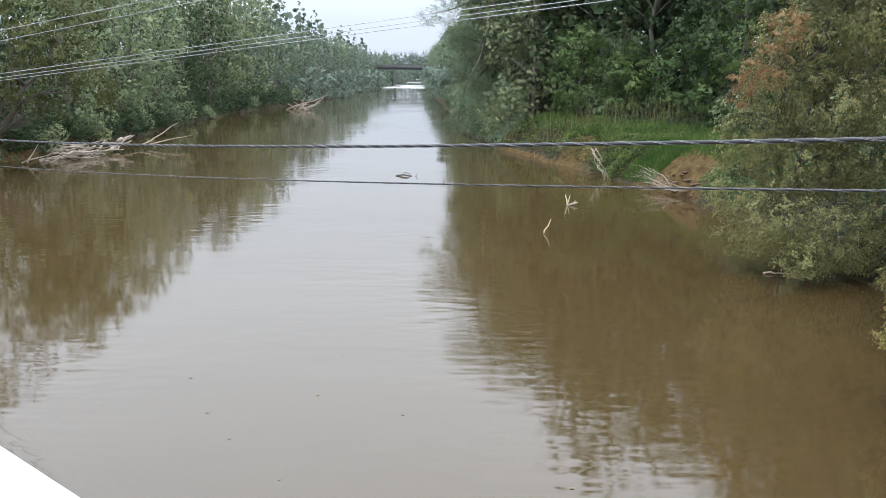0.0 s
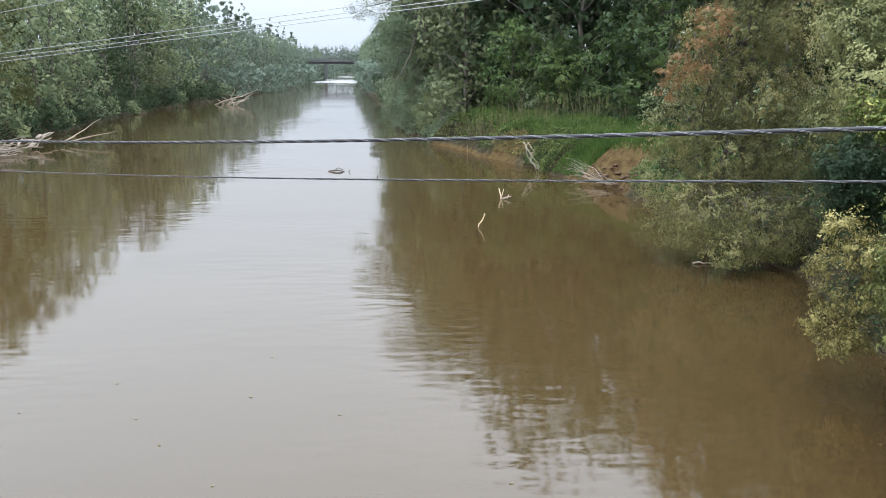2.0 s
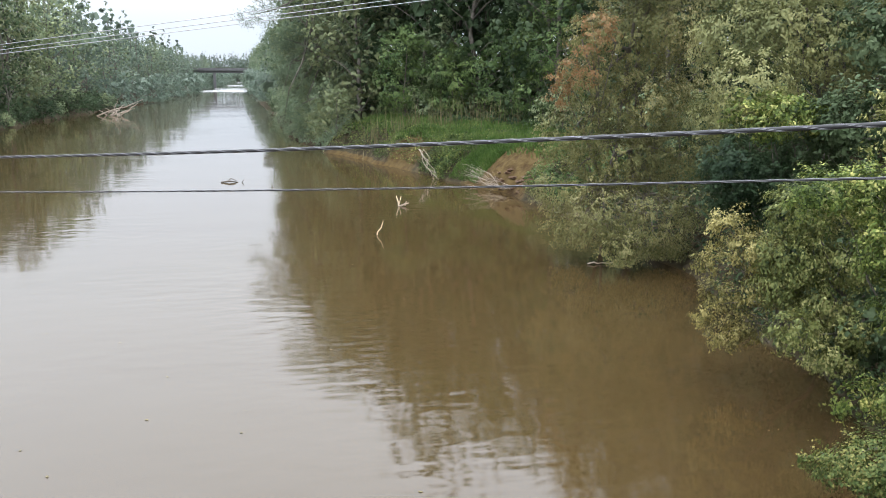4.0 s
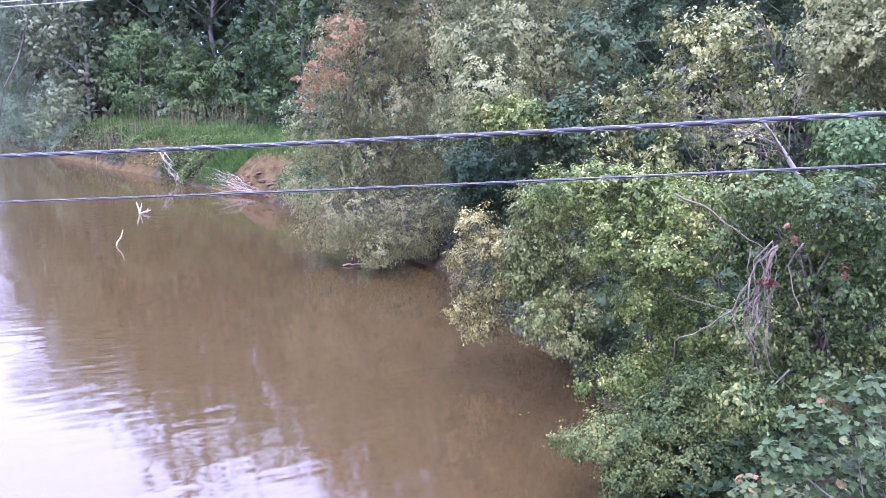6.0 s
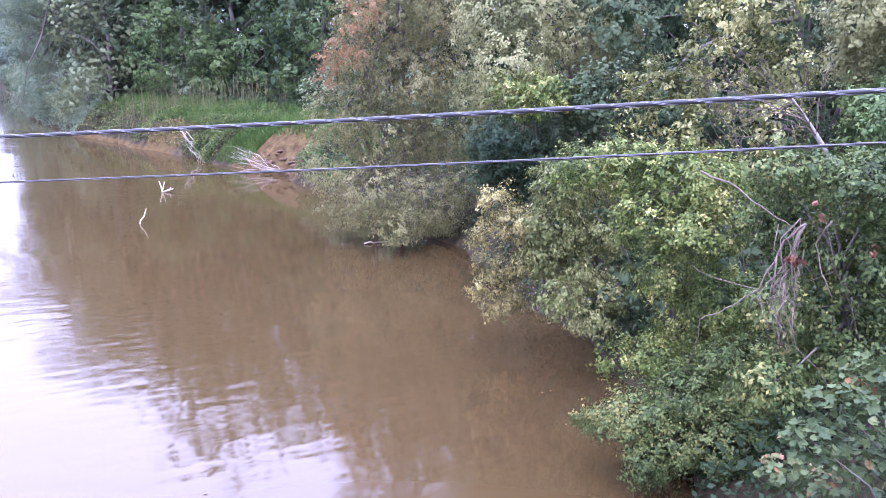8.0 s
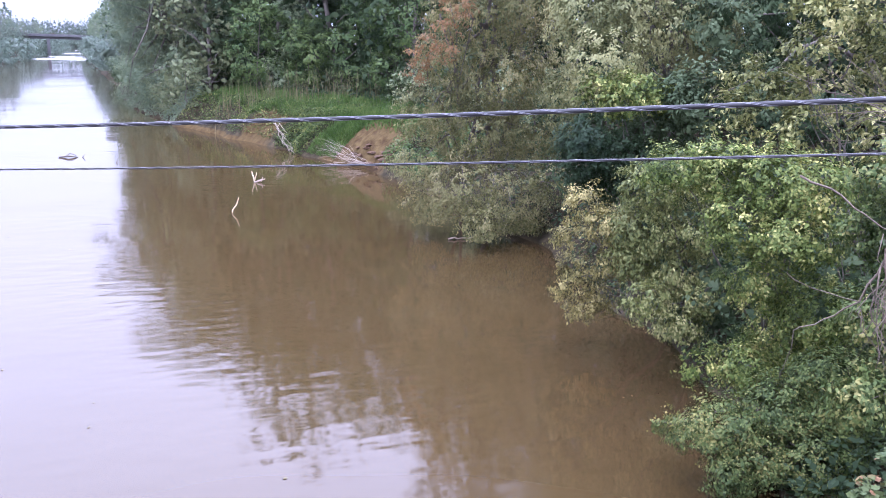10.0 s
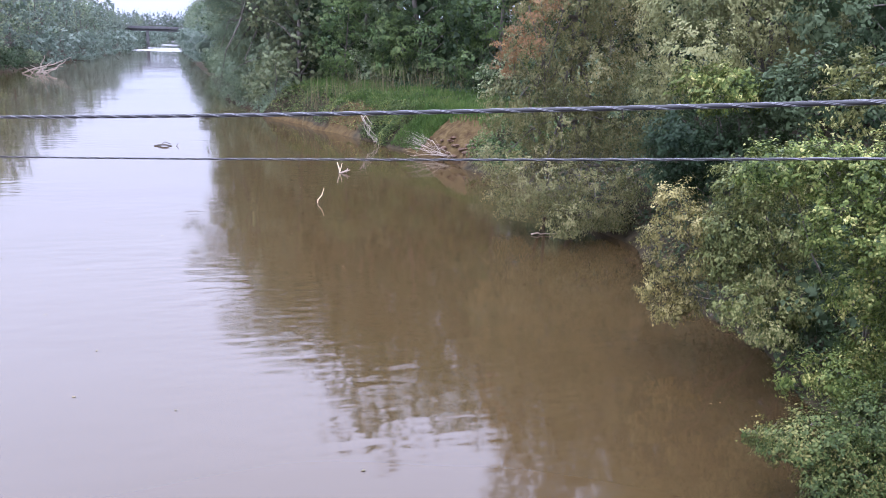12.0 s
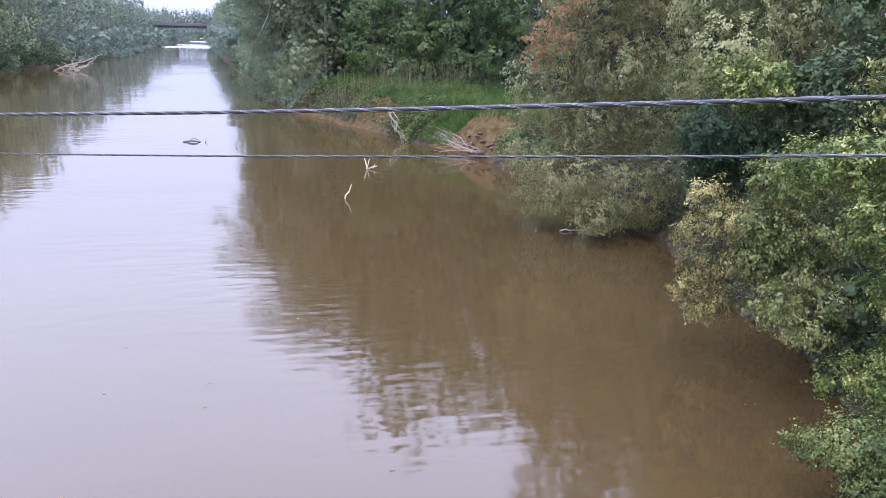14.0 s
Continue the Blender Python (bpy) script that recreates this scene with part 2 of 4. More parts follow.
def ground_material():
    """Leaf litter and soil, with bare clay where the bank has slipped."""
    m, n, l, out = material("bank_ground")
    geo = n.new("ShaderNodeNewGeometry")
    a, b = n.new("ShaderNodeTexNoise"), n.new("ShaderNodeTexNoise")
    a.inputs["Scale"].default_value, a.inputs["Detail"].default_value = 0.5, 5
    b.inputs["Scale"].default_value, b.inputs["Detail"].default_value = 2.2, 7
    l.new(geo.outputs["Position"], a.inputs["Vector"])
    l.new(geo.outputs["Position"], b.inputs["Vector"])
    soil = ramp(n, [(0.3, (0.016, 0.014, 0.008)), (0.5, (0.036, 0.030, 0.017)), (0.7, (0.070, 0.054, 0.031))])
    clay = ramp(n, [(0.32, (0.042, 0.024, 0.010)), (0.47, (0.066, 0.044, 0.017)), (0.68, (0.096, 0.067, 0.027))])
    l.new(b.outputs["Fac"], soil.inputs[0])
    l.new(b.outputs["Fac"], clay.inputs[0])
    xyz = n.new("ShaderNodeSeparateXYZ")
    l.new(geo.outputs["Position"], xyz.inputs[0])

    def sums(kind, p, q, r=None):
        t = n.new("ShaderNodeMath")
        t.operation = kind
        for i, x in enumerate((p, q, r)):
            if isinstance(x, (int, float)):
                t.inputs[i].default_value = x
            elif x is not None:
                l.new(x, t.inputs[i])
        return t.outputs[0]

    def slip(y0, half, top):
        """Bare within half of y0 along the bank and below top, with a ragged edge."""
        along = sums("DIVIDE", sums("ABSOLUTE", sums("SUBTRACT", xyz.outputs["Y"], y0), 0), half)
        high = sums("DIVIDE", xyz.outputs["Z"], top)
        return sums("MAXIMUM", along, high)

    reach = sums("MINIMUM", slip(54.6, 3.6, 3.1), slip(76.0, 7.0, 0.34))
    reach = sums("MINIMUM", reach, slip(69.5, 2.2, 2.6))
    ragged = sums("MULTIPLY_ADD", a.outputs["Fac"], 1.1, reach)
    mask = ramp(n, [(0.0, (1, 1, 1)), (0.72, (1, 1, 1)), (0.84, (0, 0, 0))])
    l.new(sums("MULTIPLY", ragged, 0.5), mask.inputs[0])
    mix = n.new("ShaderNodeMix")
    mix.data_type = "RGBA"
    l.new(mask.outputs[0], mix.inputs[0])
    l.new(soil.outputs[0], mix.inputs[6])
    l.new(clay.outputs[0], mix.inputs[7])
    # the slipped foot of the clay is wet and dark red
    wet = n.new("ShaderNodeMapping")
    wet.vector_type = "TEXTURE"
    wet.inputs["Location"].default_value, wet.inputs["Scale"].default_value = (14.6, 52.2, 0.2), (1.5, 2.6, 0.75)
    far_off = n.new("ShaderNodeVectorMath")
    far_off.operation = "LENGTH"
    edge_ = n.new("ShaderNodeMath")
    edge_.operation = "ADD"
    l.new(geo.outputs["Position"], wet.inputs[0])
    l.new(wet.outputs[0], far_off.inputs[0])
    l.new(far_off.outputs["Value"], edge_.inputs[0])
    l.new(b.outputs["Fac"], edge_.inputs[1])
    wet_mask = ramp(n, [(0.0, (1, 1, 1)), (0.62, (1, 1, 1)), (0.78, (0, 0, 0))])
    half_ = n.new("ShaderNodeMath")
    half_.operation = "MULTIPLY"
    half_.inputs[1].default_value = 0.5
    l.new(edge_.outputs[0], half_.inputs[0])
    l.new(half_.outputs[0], wet_mask.inputs[0])
    dry = mix
    mix = n.new("ShaderNodeMix")
    mix.data_type = "RGBA"
    l.new(wet_mask.outputs[0], mix.inputs[0])
    l.new(dry.outputs[2], mix.inputs[6])
    mix.inputs[7].default_value = (0.024, 0.013, 0.005, 1)
    p = n.new("ShaderNodeBsdfPrincipled")
    p.inputs["Roughness"].default_value = 0.95
    p.inputs["Specular IOR Level"].default_value = 0.12
    bp = n.new("ShaderNodeBump")
    bp.inputs["Strength"].default_value, bp.inputs["Distance"].default_value = 1.0, 0.2
    l.new(b.outputs["Fac"], bp.inputs["Height"])
    l.new(bp.outputs[0], p.inputs["Normal"])
    l.new(mix.outputs[2], p.inputs["Base Color"])
    l.new(p.outputs[0], out.inputs[0])
    return m


M_SOIL = ground_material()


# ---- building blocks ----
def mesh_object(name, verts, faces, mat, parent=None, label="", smooth=False):
    me = bpy.data.meshes.new(name)
    me.from_pydata(verts, [], faces)
    me.materials.append(mat)
    if smooth:
        me.polygons.foreach_set("use_smooth", [True] * len(me.polygons))
    me.update()
    ob = new(name, me)
    if parent:
        ob.parent = parent
    if label:
        ob["label"] = label
    return ob


def quads_object(name, co, mat, parent=None, normals=None):
    """Many loose quads; co is an array of n x 4 x 3, normals one vector for each."""
    n = len(co)
    me = bpy.data.meshes.new(name)
    me.vertices.add(4 * n)
    me.vertices.foreach_set("co", np.ascontiguousarray(co, dtype=np.float32).ravel())
    me.loops.add(4 * n)
    me.loops.foreach_set("vertex_index", np.arange(4 * n, dtype=np.int32))
    me.polygons.add(n)
    me.polygons.foreach_set("loop_start", np.arange(0, 4 * n, 4, dtype=np.int32))
    me.materials.append(mat)
    me.update(calc_edges=True)
    if normals is not None:
        me.polygons.foreach_set("use_smooth", [True] * n)
        me.normals_split_custom_set_from_vertices(np.repeat(normals, 4, 0).tolist())
    ob = new(name, me)
    if parent:
        ob.parent = parent
    return ob


def tube_data(points, radii, sides=7):
    pts = [Vector(p) for p in points]
    verts, faces = [], []
    for i, p in enumerate(pts):
        d = (pts[min(i + 1, len(pts) - 1)] - pts[max(i - 1, 0)]).normalized()
        a = d.orthogonal().normalized() if i == 0 else (a - d * a.dot(d)).normalized()
        b = d.cross(a)
        for k in range(sides):
            w = 2 * math.pi * k / sides
            verts.append(tuple(p + (a * math.cos(w) + b * math.sin(w)) * radii[i]))
    for i in range(len(pts) - 1):
        for k in range(sides):
            k2 = (k + 1) % sides
            faces.append((i * sides + k, i * sides + k2, (i + 1) * sides + k2, (i + 1) * sides + k))
    faces.append(tuple(range(sides))[::-1])
    faces.append(tuple((len(pts) - 1) * sides + k for k in range(sides)))
    return verts, faces


def tubes_object(name, tubes, mat, parent=None, label="", sides=7):
    verts, faces = [], []
    for points, radii in tubes:
        v, f = tube_data(points, radii, sides)
        o = len(verts)
        verts += v
        faces += [tuple(i + o for i in q) for q in f]
    return mesh_object(name, verts, faces, mat, parent, label, smooth=True)


def bent(a, b, rng, wobble=0.08, n=5, sag=0.0):
    """Points of a crooked limb from a to b."""
    a, b = np.array(a, float), np.array(b, float)
    length = np.linalg.norm(b - a)
    out = []
    for i in range(n):
        u = i / (n - 1)
        off = rng.normal(0, wobble * length, 3) * (0 if i in (0, n - 1) else 1)
        out.append(tuple(a + (b - a) * u + off - np.array((0, 0, sag * length * 4 * u * (1 - u)))))
    return out


def leaves(lobes, count, size, rng, clump=0.35, droop=0.25, per=12, slim=0.55, floor=0.12, rough=0.42, shell=(0.72, 1.02), deep=0.2, soft=0.5, outward=0.7):
    """Leaf quads on the outer shells of a few ellipsoids, gathered in sprays."""
    lobes = np.array(lobes, float)
    area = (lobes[:, 3] * lobes[:, 4] + lobes[:, 3] * lobes[:, 5] + lobes[:, 4] * lobes[:, 5])
    m = max(1, count // per)
    k = rng.choice(len(lobes), m, p=area / area.sum())
    d = rng.normal(size=(m, 3))
    d /= np.linalg.norm(d, axis=1, keepdims=True)
    # most sprays sit on the side of a lobe that faces out of the crown
    out = lobes[k, :3] - np.average(lobes[:, :3], axis=0, weights=area)
    out /= np.linalg.norm(out, axis=1, keepdims=True) + 1e-6
    inward = ((d * out).sum(1) < -0.35) & (rng.random(m) < outward)
    d[inward] *= -1
    r = np.where(rng.random(m) > deep, rng.uniform(*shell, m), rng.uniform(0.3, shell[0], m))[:, None]
    centre = lobes[k, :3] + d * lobes[k, 3:] * r
    # each spray runs along a twig, outwards and drooping
    twig = d * 0.9 + rng.normal(size=(m, 3)) * 0.55 - np.array((0, 0, droop))
    twig /= np.linalg.norm(twig, axis=1, keepdims=True)
    reach = clump * rng.uniform(1.2, 3.4, m)
    along = rng.random((m, per))[:, :, None] * (twig * reach[:, None])[:, None, :]
    c = (centre[:, None, :] + along).reshape(-1, 3) + rng.normal(size=(m * per, 3)) * clump * (0.42, 0.42, 0.3)
    o = np.repeat(d, per, 0)
    low = c[:, 2] < floor
    c[low, 2] = floor + rng.random(low.sum()) * 0.4
    normal = o * 1.0 + rng.normal(size=c.shape) * rough + (0, 0, 0.35)
    normal /= np.linalg.norm(normal, axis=1, keepdims=True)
    axis = rng.normal(size=c.shape) + o * 0.4 - np.array((0, 0, droop * 3))
    axis -= normal * (axis * normal).sum(1, keepdims=True)
    axis /= np.linalg.norm(axis, axis=1, keepdims=True)
    side = np.cross(normal, axis)
    s = (size * rng.uniform(0.65, 1.3, len(c)))[:, None]
    fold = normal * s * 0.12
    # leaves of one spray catch the light nearly alike
    lit = normal * (1 - soft) + (o + (0, 0, 0.3)) * soft
    lit /= np.linalg.norm(lit, axis=1, keepdims=True)
    return np.stack([c - axis * s * 0.5, c - side * s * slim * 0.5 + fold, c + axis * s * 0.5, c + side * s * slim * 0.5 + fold], 1), lit, np.repeat(k, per)


def crown_lobes(height, radius, low, rng, count=16, shape=0.6, thick=0.36):
    """Billows round a crown from low to a rounded top; shape: how far up it is widest."""
    out = []
    turn = rng.random() * 6.283
    for i in range(count):
        u = ((i + rng.random()) / count) ** 0.9
        z = low + (height - low) * u
        if u > shape:
            wide = radius * math.sqrt(max(0.02, 1 - ((u - shape) / (1.02 - shape)) ** 2))
        else:
            wide = radius * (1 - 0.3 * ((shape - u) / shape) ** 2)
        w = turn + i * 2.4 + rng.normal(0, 0.35)
        q = thick * radius * rng.uniform(0.7, 1.3) * (1.1 - 0.3 * u)
        off = max(0.03, wide - q * 0.75) * rng.uniform(0.8, 1.06)
        out.append((off * math.cos(w), off * math.sin(w), max(z - q * 0.5, low + q * 0.3), q * 1.12, q * 1.12, q * 0.85))
    out.append((0, 0, low + (height - low) * 0.5, radius * 0.5, radius * 0.5, (height - low) * 0.42))
    return out


def tree(name, label, at, height, radius, low, mat, seed, count, size, clump, bark=None, shape=0.55, lobes=14, trunk=0.22,
         droop=0.25, thick=0.36, slim=0.55, extra=(), category="tree", group="", limbs=False, rough=0.42, inner=0):
    """A tapered trunk with limbs and a crown of loose leaves."""
    rng = np.random.default_rng(seed)
    thing = tagged(new(name), label, category, group)
    thing.location = at
    blobs = crown_lobes(height, radius, low, rng, lobes, shape, thick) + list(extra)
    top = (rng.normal(0, 0.3), rng.normal(0, 0.3), height * 0.9)
    stem = bent((0, 0, -0.6), top, rng, 0.012, 7)
    tubes = [(stem, np.linspace(trunk, trunk * 0.15, 7))]
    for b in blobs[:-1]:
        u = min(0.85, max(0.08, (b[2] - radius * 0.35) / height))
        i = min(5, int(u * 6))
        start = np.array(stem[i]) + (np.array(stem[i + 1]) - stem[i]) * (u * 6 - i if u * 6 - i < 1 else 1)
        tubes.append((bent(start, b[:3], rng, 0.05, 4, -0.03), np.linspace(trunk * 0.38 * (1.1 - u), trunk * 0.06, 4)))
    if limbs:
        for t in tubes[1:]:
            tubes_object("limb", [t], bark or M_BARK, thing, sides=5)
    tubes_object("trunk", tubes[:1] if limbs else tubes, bark or M_BARK, thing, sides=6)
    low_leaf = (0.4 if limbs else 0.12) - at[2]
    sprays, lit, _ = leaves(blobs, count, size, rng, clump, droop, slim=slim, floor=low_leaf, rough=rough, shell=(0.78, 1.06), deep=0.0 if inner else 0.2, soft=0.75)
    if inner:
        # the thick of the crown: broader leaves inside
        more, lit_more, _ = leaves(blobs, inner, size * 2.0, rng, clump, droop, per=4, slim=0.85, floor=low_leaf + 0.2, rough=0.35, shell=(0.5, 0.82), deep=0.2, soft=0.85, outward=0.5)
        sprays, lit = np.concatenate([sprays, more]), np.concatenate([lit, lit_more])
    quads_object("crown", sprays, mat, thing, lit)
    thing["tall"] = float(height)
    return thing


# ---- the land ----
BANK_L = ([-80, 40, 62, 85, 110, 140, 170, 220, 310, 420, 560, 700], [-40, -38, -36, -34, -35.5, -35.5, -33, -30.5, -28, -27, -29, -30])
BANK_R = ([-80, -10, 3, 11, 20, 32, 45, 50, 56, 64, 69, 75, 83, 106, 155, 282, 420, 560, 700], [0, 3, 6.8, 11.8, 14.8, 16.5, 16.8, 16.0, 14.6, 12.2, 10.6, 8.7, 5.9, 2.2, 1.2, -5.0, -11, -14, -16])


def bank_left(y):
    return np.interp(y, *BANK_L) + 0.5 * np.sin(np.asarray(y) * 0.35) + 0.3 * np.sin(np.asarray(y) * 0.83)


def bank_right(y):
    return np.interp(y, *BANK_R) + 0.25 * np.sin(np.asarray(y) * 0.5) + 0.2 * np.sin(np.asarray(y) * 1.1)


def land_height(x, y):
    """Height of the ground above the water."""
    x, y = np.asarray(x, float), np.asarray(y, float)
    right = x - bank_right(y)
    left = bank_left(y) - x
    d = np.maximum(np.maximum(left, right), np.clip((y - 760) * 0.5, -50, 400))
    z = np.interp(d, [-6, -1.5, 0, 1.2, 2.6, 7, 30, 120, 500, 3000], [-2.5, -1.2, 0.02, 1.0, 1.9, 2.9, 4.5, 12, 16, 30])
    cut = np.clip(np.minimum(y - 46, 90 - y) / 6.0, 0, 1) * (right > 0) * (0.8 + 0.2 * np.sin(y * 0.7) * np.sin(y * 0.31 + 1))
    z = z + cut * np.interp(right, [0, 0.4, 0.9, 2.2, 3.2, 8, 16], [0, 0.15, 0.5, 0.85, 1.0, 0.5, 0])
    bumps = 0.18 * np.sin(x * 0.9 + y * 0.31) * np.sin(y * 0.77 - x * 0.2) + 0.09 * np.sin(x * 2.3 + 1) * np.sin(y * 2.1)
    return z + bumps * np.clip(d + 0.5, 0, 1)


def grid_lines(spans):
    out = []
    for a, b, step in spans:
        out += list(np.arange(a, b, step))
    return np.array(out)


gx = grid_lines([(-3000, -400, 200), (-400, -80, 20), (-80, -44, 3), (-44, -22, 0.9), (-22, -12, 2), (-12, 26, 0.55), (26, 60, 2), (60, 400, 20), (400, 3001, 200)])
gy = grid_lines([(-600, -60, 60), (-60, 0, 4), (0, 112, 0.8), (112, 200, 3), (200, 800, 10), (800, 4001, 200)])
XX, YY = np.meshgrid(gx, gy)
ZZ = land_height(XX, YY)
nx, ny = len(gx), len(gy)
gv = np.stack([XX.ravel(), YY.ravel(), ZZ.ravel()], 1)
gf = [(j * nx + i, j * nx + i + 1, (j + 1) * nx + i + 1, (j + 1) * nx + i) for j in range(ny - 1) for i in range(nx - 1)]
ground = mesh_object("ground", gv.tolist(), gf, M_SOIL, smooth=True)
tagged(ground, "brown wooded river banks with bare orange clay", "ground", kind="structure")

water = mesh_object("water", [(-80, -80, 0), (60, -80, 0), (60, 780, 0), (-80, 780, 0)], [(0, 1, 2, 3)], M_WATER)
tagged(water, "calm silty brown river mirroring the pale sky", "river", kind="structure")


# ---- the road bridge that carries the camera ----
ALONG = Vector((-0.777, 0.629, 0))
BRIDGE_OUT = Vector((0.629, 0.777, 0))
OUTWARD = Vector((0.7071, 0.7071, 0))


def bar(name, centre, along, across, up, mat, parent=None, bevel=0.02, label=""):
    """A bevelled beam laid along the bridge."""
    bm = bmesh.new()
    bmesh.ops.create_cube(bm, size=1)
    bmesh.ops.scale(bm, vec=(along, across, up), verts=bm.verts)
    bmesh.ops.bevel(bm, geom=bm.edges[:], offset=bevel, segments=2, affect="EDGES", profile=0.5)
    me = bpy.data.meshes.new(name)
    bm.to_mesh(me)
    bm.free()
    me.materials.append(mat)
    ob = new(name, me)
    ob.location = centre
    ob.rotation_euler = (0, 0, radians(141))
    if parent:
        ob.parent = parent
    if label:
        ob["label"] = label
    return ob


bridge = tagged(new("road_bridge"), "road bridge with a white concrete parapet", "bridge", kind="structure")
edge = Vector((-0.440, 0.110, 0))
mid = edge - BRIDGE_OUT * 0.15
bar("parapet", mid + Vector((0, 0, 7.11)), 90, 0.26, 0.98, M_CONC, bridge)
bar("coping", mid + Vector((0, 0, 7.62)), 90, 0.32, 0.09, M_CONC, bridge)
bar("deck", edge - BRIDGE_OUT * 4.6 + Vector((0, 0, 6.2)), 90, 9.2, 0.7, M_GREYC, bridge)
bar("roadway", edge - BRIDGE_OUT * 4.6 + Vector((0, 0, 6.57)), 90, 8.2, 0.05, M_ROAD, bridge, 0.01)
bar("parapet", edge - BRIDGE_OUT * 9.05 + Vector((0, 0, 7.05)), 90, 0.26, 0.98, M_CONC, bridge)
for s in (-32, -12):
    bar("pier", edge - BRIDGE_OUT * 4.6 + ALONG * (-s - 4) + Vector((0, 0, 2.2)), 1.2, 7.5, 7.2, M_GREYC, bridge, 0.1)


# ---- overhead cables ----
def line_point(d, s, z):
    return tuple(OUTWARD * d + Vector((0.7071, -0.7071, 0)) * s + Vector((0, 0, z)))


def bundle(name, label, d, z0, slope, bow, radius, wrap, s0=-36, s1=18):
    """A sagging cable with bare wires wound round it in a long twist."""
    thing = tagged(new(name), label, "cable", "overhead cables")
    ss = np.linspace(s0, s1, 90)
    core = [line_point(d, s, z0 + slope * s + bow * s * s) for s in ss]
    tubes_object("core", [(core, [radius] * len(ss))], M_CABLE, thing, sides=10)
    ws = np.linspace(s0, s1, 800)
    for phase in (0, 0.5, 3.14, 3.64):
        pts = []
        for s in ws:
            a = 2 * math.pi * s / wrap + phase
            pts.append(line_point(d + radius * math.cos(a), s, z0 + slope * s + bow * s * s + radius * math.sin(a)))
        tubes_object("strand", [(pts, [radius * 0.13] * len(ws))], M_STRAND, thing, sides=4)
    return thing


bundle("overhead_cable", "thick black overhead cable twisted with bare silver wires", 8, 7.634, 0.0926, 0.0008, 0.0235, 0.74)
bundle("overhead_cable", "thin dark overhead cable twisted with silver wires", 8, 7.166, 0.1028, 0.0007, 0.0125, 0.62)


def high_wire(p, q, sag):
    """A bare wire from p to q."""
    pts = [Vector(p).lerp(Vector(q), u) - Vector((0, 0, sag * 4 * u * (1 - u))) for u in np.linspace(0, 1, 40)]
    ob = tubes_object("power_line", [(pts, [0.0048] * 40)], M_WIRE, sides=6)
    tagged(ob, "pale bare power line strung high over the river", "power line", "power lines")


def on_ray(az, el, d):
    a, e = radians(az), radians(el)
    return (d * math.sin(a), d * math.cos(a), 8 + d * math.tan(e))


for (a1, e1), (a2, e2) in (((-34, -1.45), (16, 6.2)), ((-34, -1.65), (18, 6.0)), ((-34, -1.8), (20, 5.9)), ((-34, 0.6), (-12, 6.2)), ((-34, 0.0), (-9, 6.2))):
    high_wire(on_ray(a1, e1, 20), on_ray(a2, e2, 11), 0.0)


# ---- far bridge and rapids ----
far_bridge = tagged(new("far_bridge"), "distant low concrete bridge on square piers", "bridge")
far_bridge.location = (-20, 398, 0)
far_bridge.rotation_euler = (0, 0, radians(3))


def block(name, parent, centre, size, mat, bevel=0.05, label=""):
    bm = bmesh.new()
    bmesh.ops.create_cube(bm, size=1)
    bmesh.ops.scale(bm, vec=size, verts=bm.verts)
    bmesh.ops.bevel(bm, geom=bm.edges[:], offset=bevel, segments=1, affect="EDGES")
    me = bpy.data.meshes.new(name)
    bm.to_mesh(me)
    bm.free()
    me.materials.append(mat)
    ob = new(name, me)
    ob.location = centre
    ob.parent = parent
    if label:
        ob["label"] = label
    return ob


block("deck", far_bridge, (0, 0, 8.2), (80, 8, 0.5), M_GREYC)
for yy in (-2.8, -0.9, 0.9, 2.8):
    block("girder", far_bridge, (0, yy, 7.5), (80, 0.5, 1.0), M_GREYC)
for yy in (-3.9, 3.9):
    block("parapet", far_bridge, (0, yy, 8.75), (80, 0.25, 0.7), M_GREYC)
for xx in (-22, -3.5, 15):
    block("pier", far_bridge, (xx, 0, 3.0), (1.3, 6.5, 8.2), M_GREYC)


def foam(y, x0, x1, deep, seed):
    """A strip of broken white water."""
    rng = np.random.default_rng(seed)
    xs = np.linspace(x0, x1, 40)
    jag = np.cumsum(rng.normal(0, 0.25, 40))
    jag -= np.linspace(jag[0], jag[-1], 40)
    w = deep * (0.35 + 0.65 * np.sin(np.linspace(0.15, 3.0, 40))) * rng.uniform(0.5, 1.2, 40)
    v, f = [], []
    for x, j, q in zip(xs, jag, w):
        for k in range(5):
            u = k / 4
            v.append((x, y + j + (u - 0.5) * q, 0.03 + 0.3 * math.sin(u * math.pi) * rng.uniform(0.4, 1)))
    for i in range(39):
        for k in range(4):
            f.append((i * 5 + k, i * 5 + k + 1, i * 5 + k + 6, i * 5 + k + 5))
    ob = mesh_object("rapids", v, f, M_FOAM)
    tagged(ob, "white water breaking over a low shoal", "rapids", "river rapids", "stuff")


foam(341, -27, -6, 4.0, 1)
foam(349, -24, -9, 2.0, 6)
foam(362, -19, -6, 2.5, 2)
foam(386, -23, -8, 3.0, 3)
foam(470, -21, -8, 4, 4)
foam(590, -20, -11, 7, 5)


# ---- woods: a few tree forms, set again and again along the banks ----
def woods_form(seed, mat, label, height, radius, low, count, size, shape=0.5, lobes=30, thick=0.34, inner=3400):
    return tree("woodland_tree", label, (0, 0, 0), height, radius, low, mat, seed, count, size, 0.2 * (size / 0.3) ** 0.6, None, shape, lobes, 0.28, thick=thick, slim=0.7, rough=0.35,
                inner=inner, group="riverside trees")


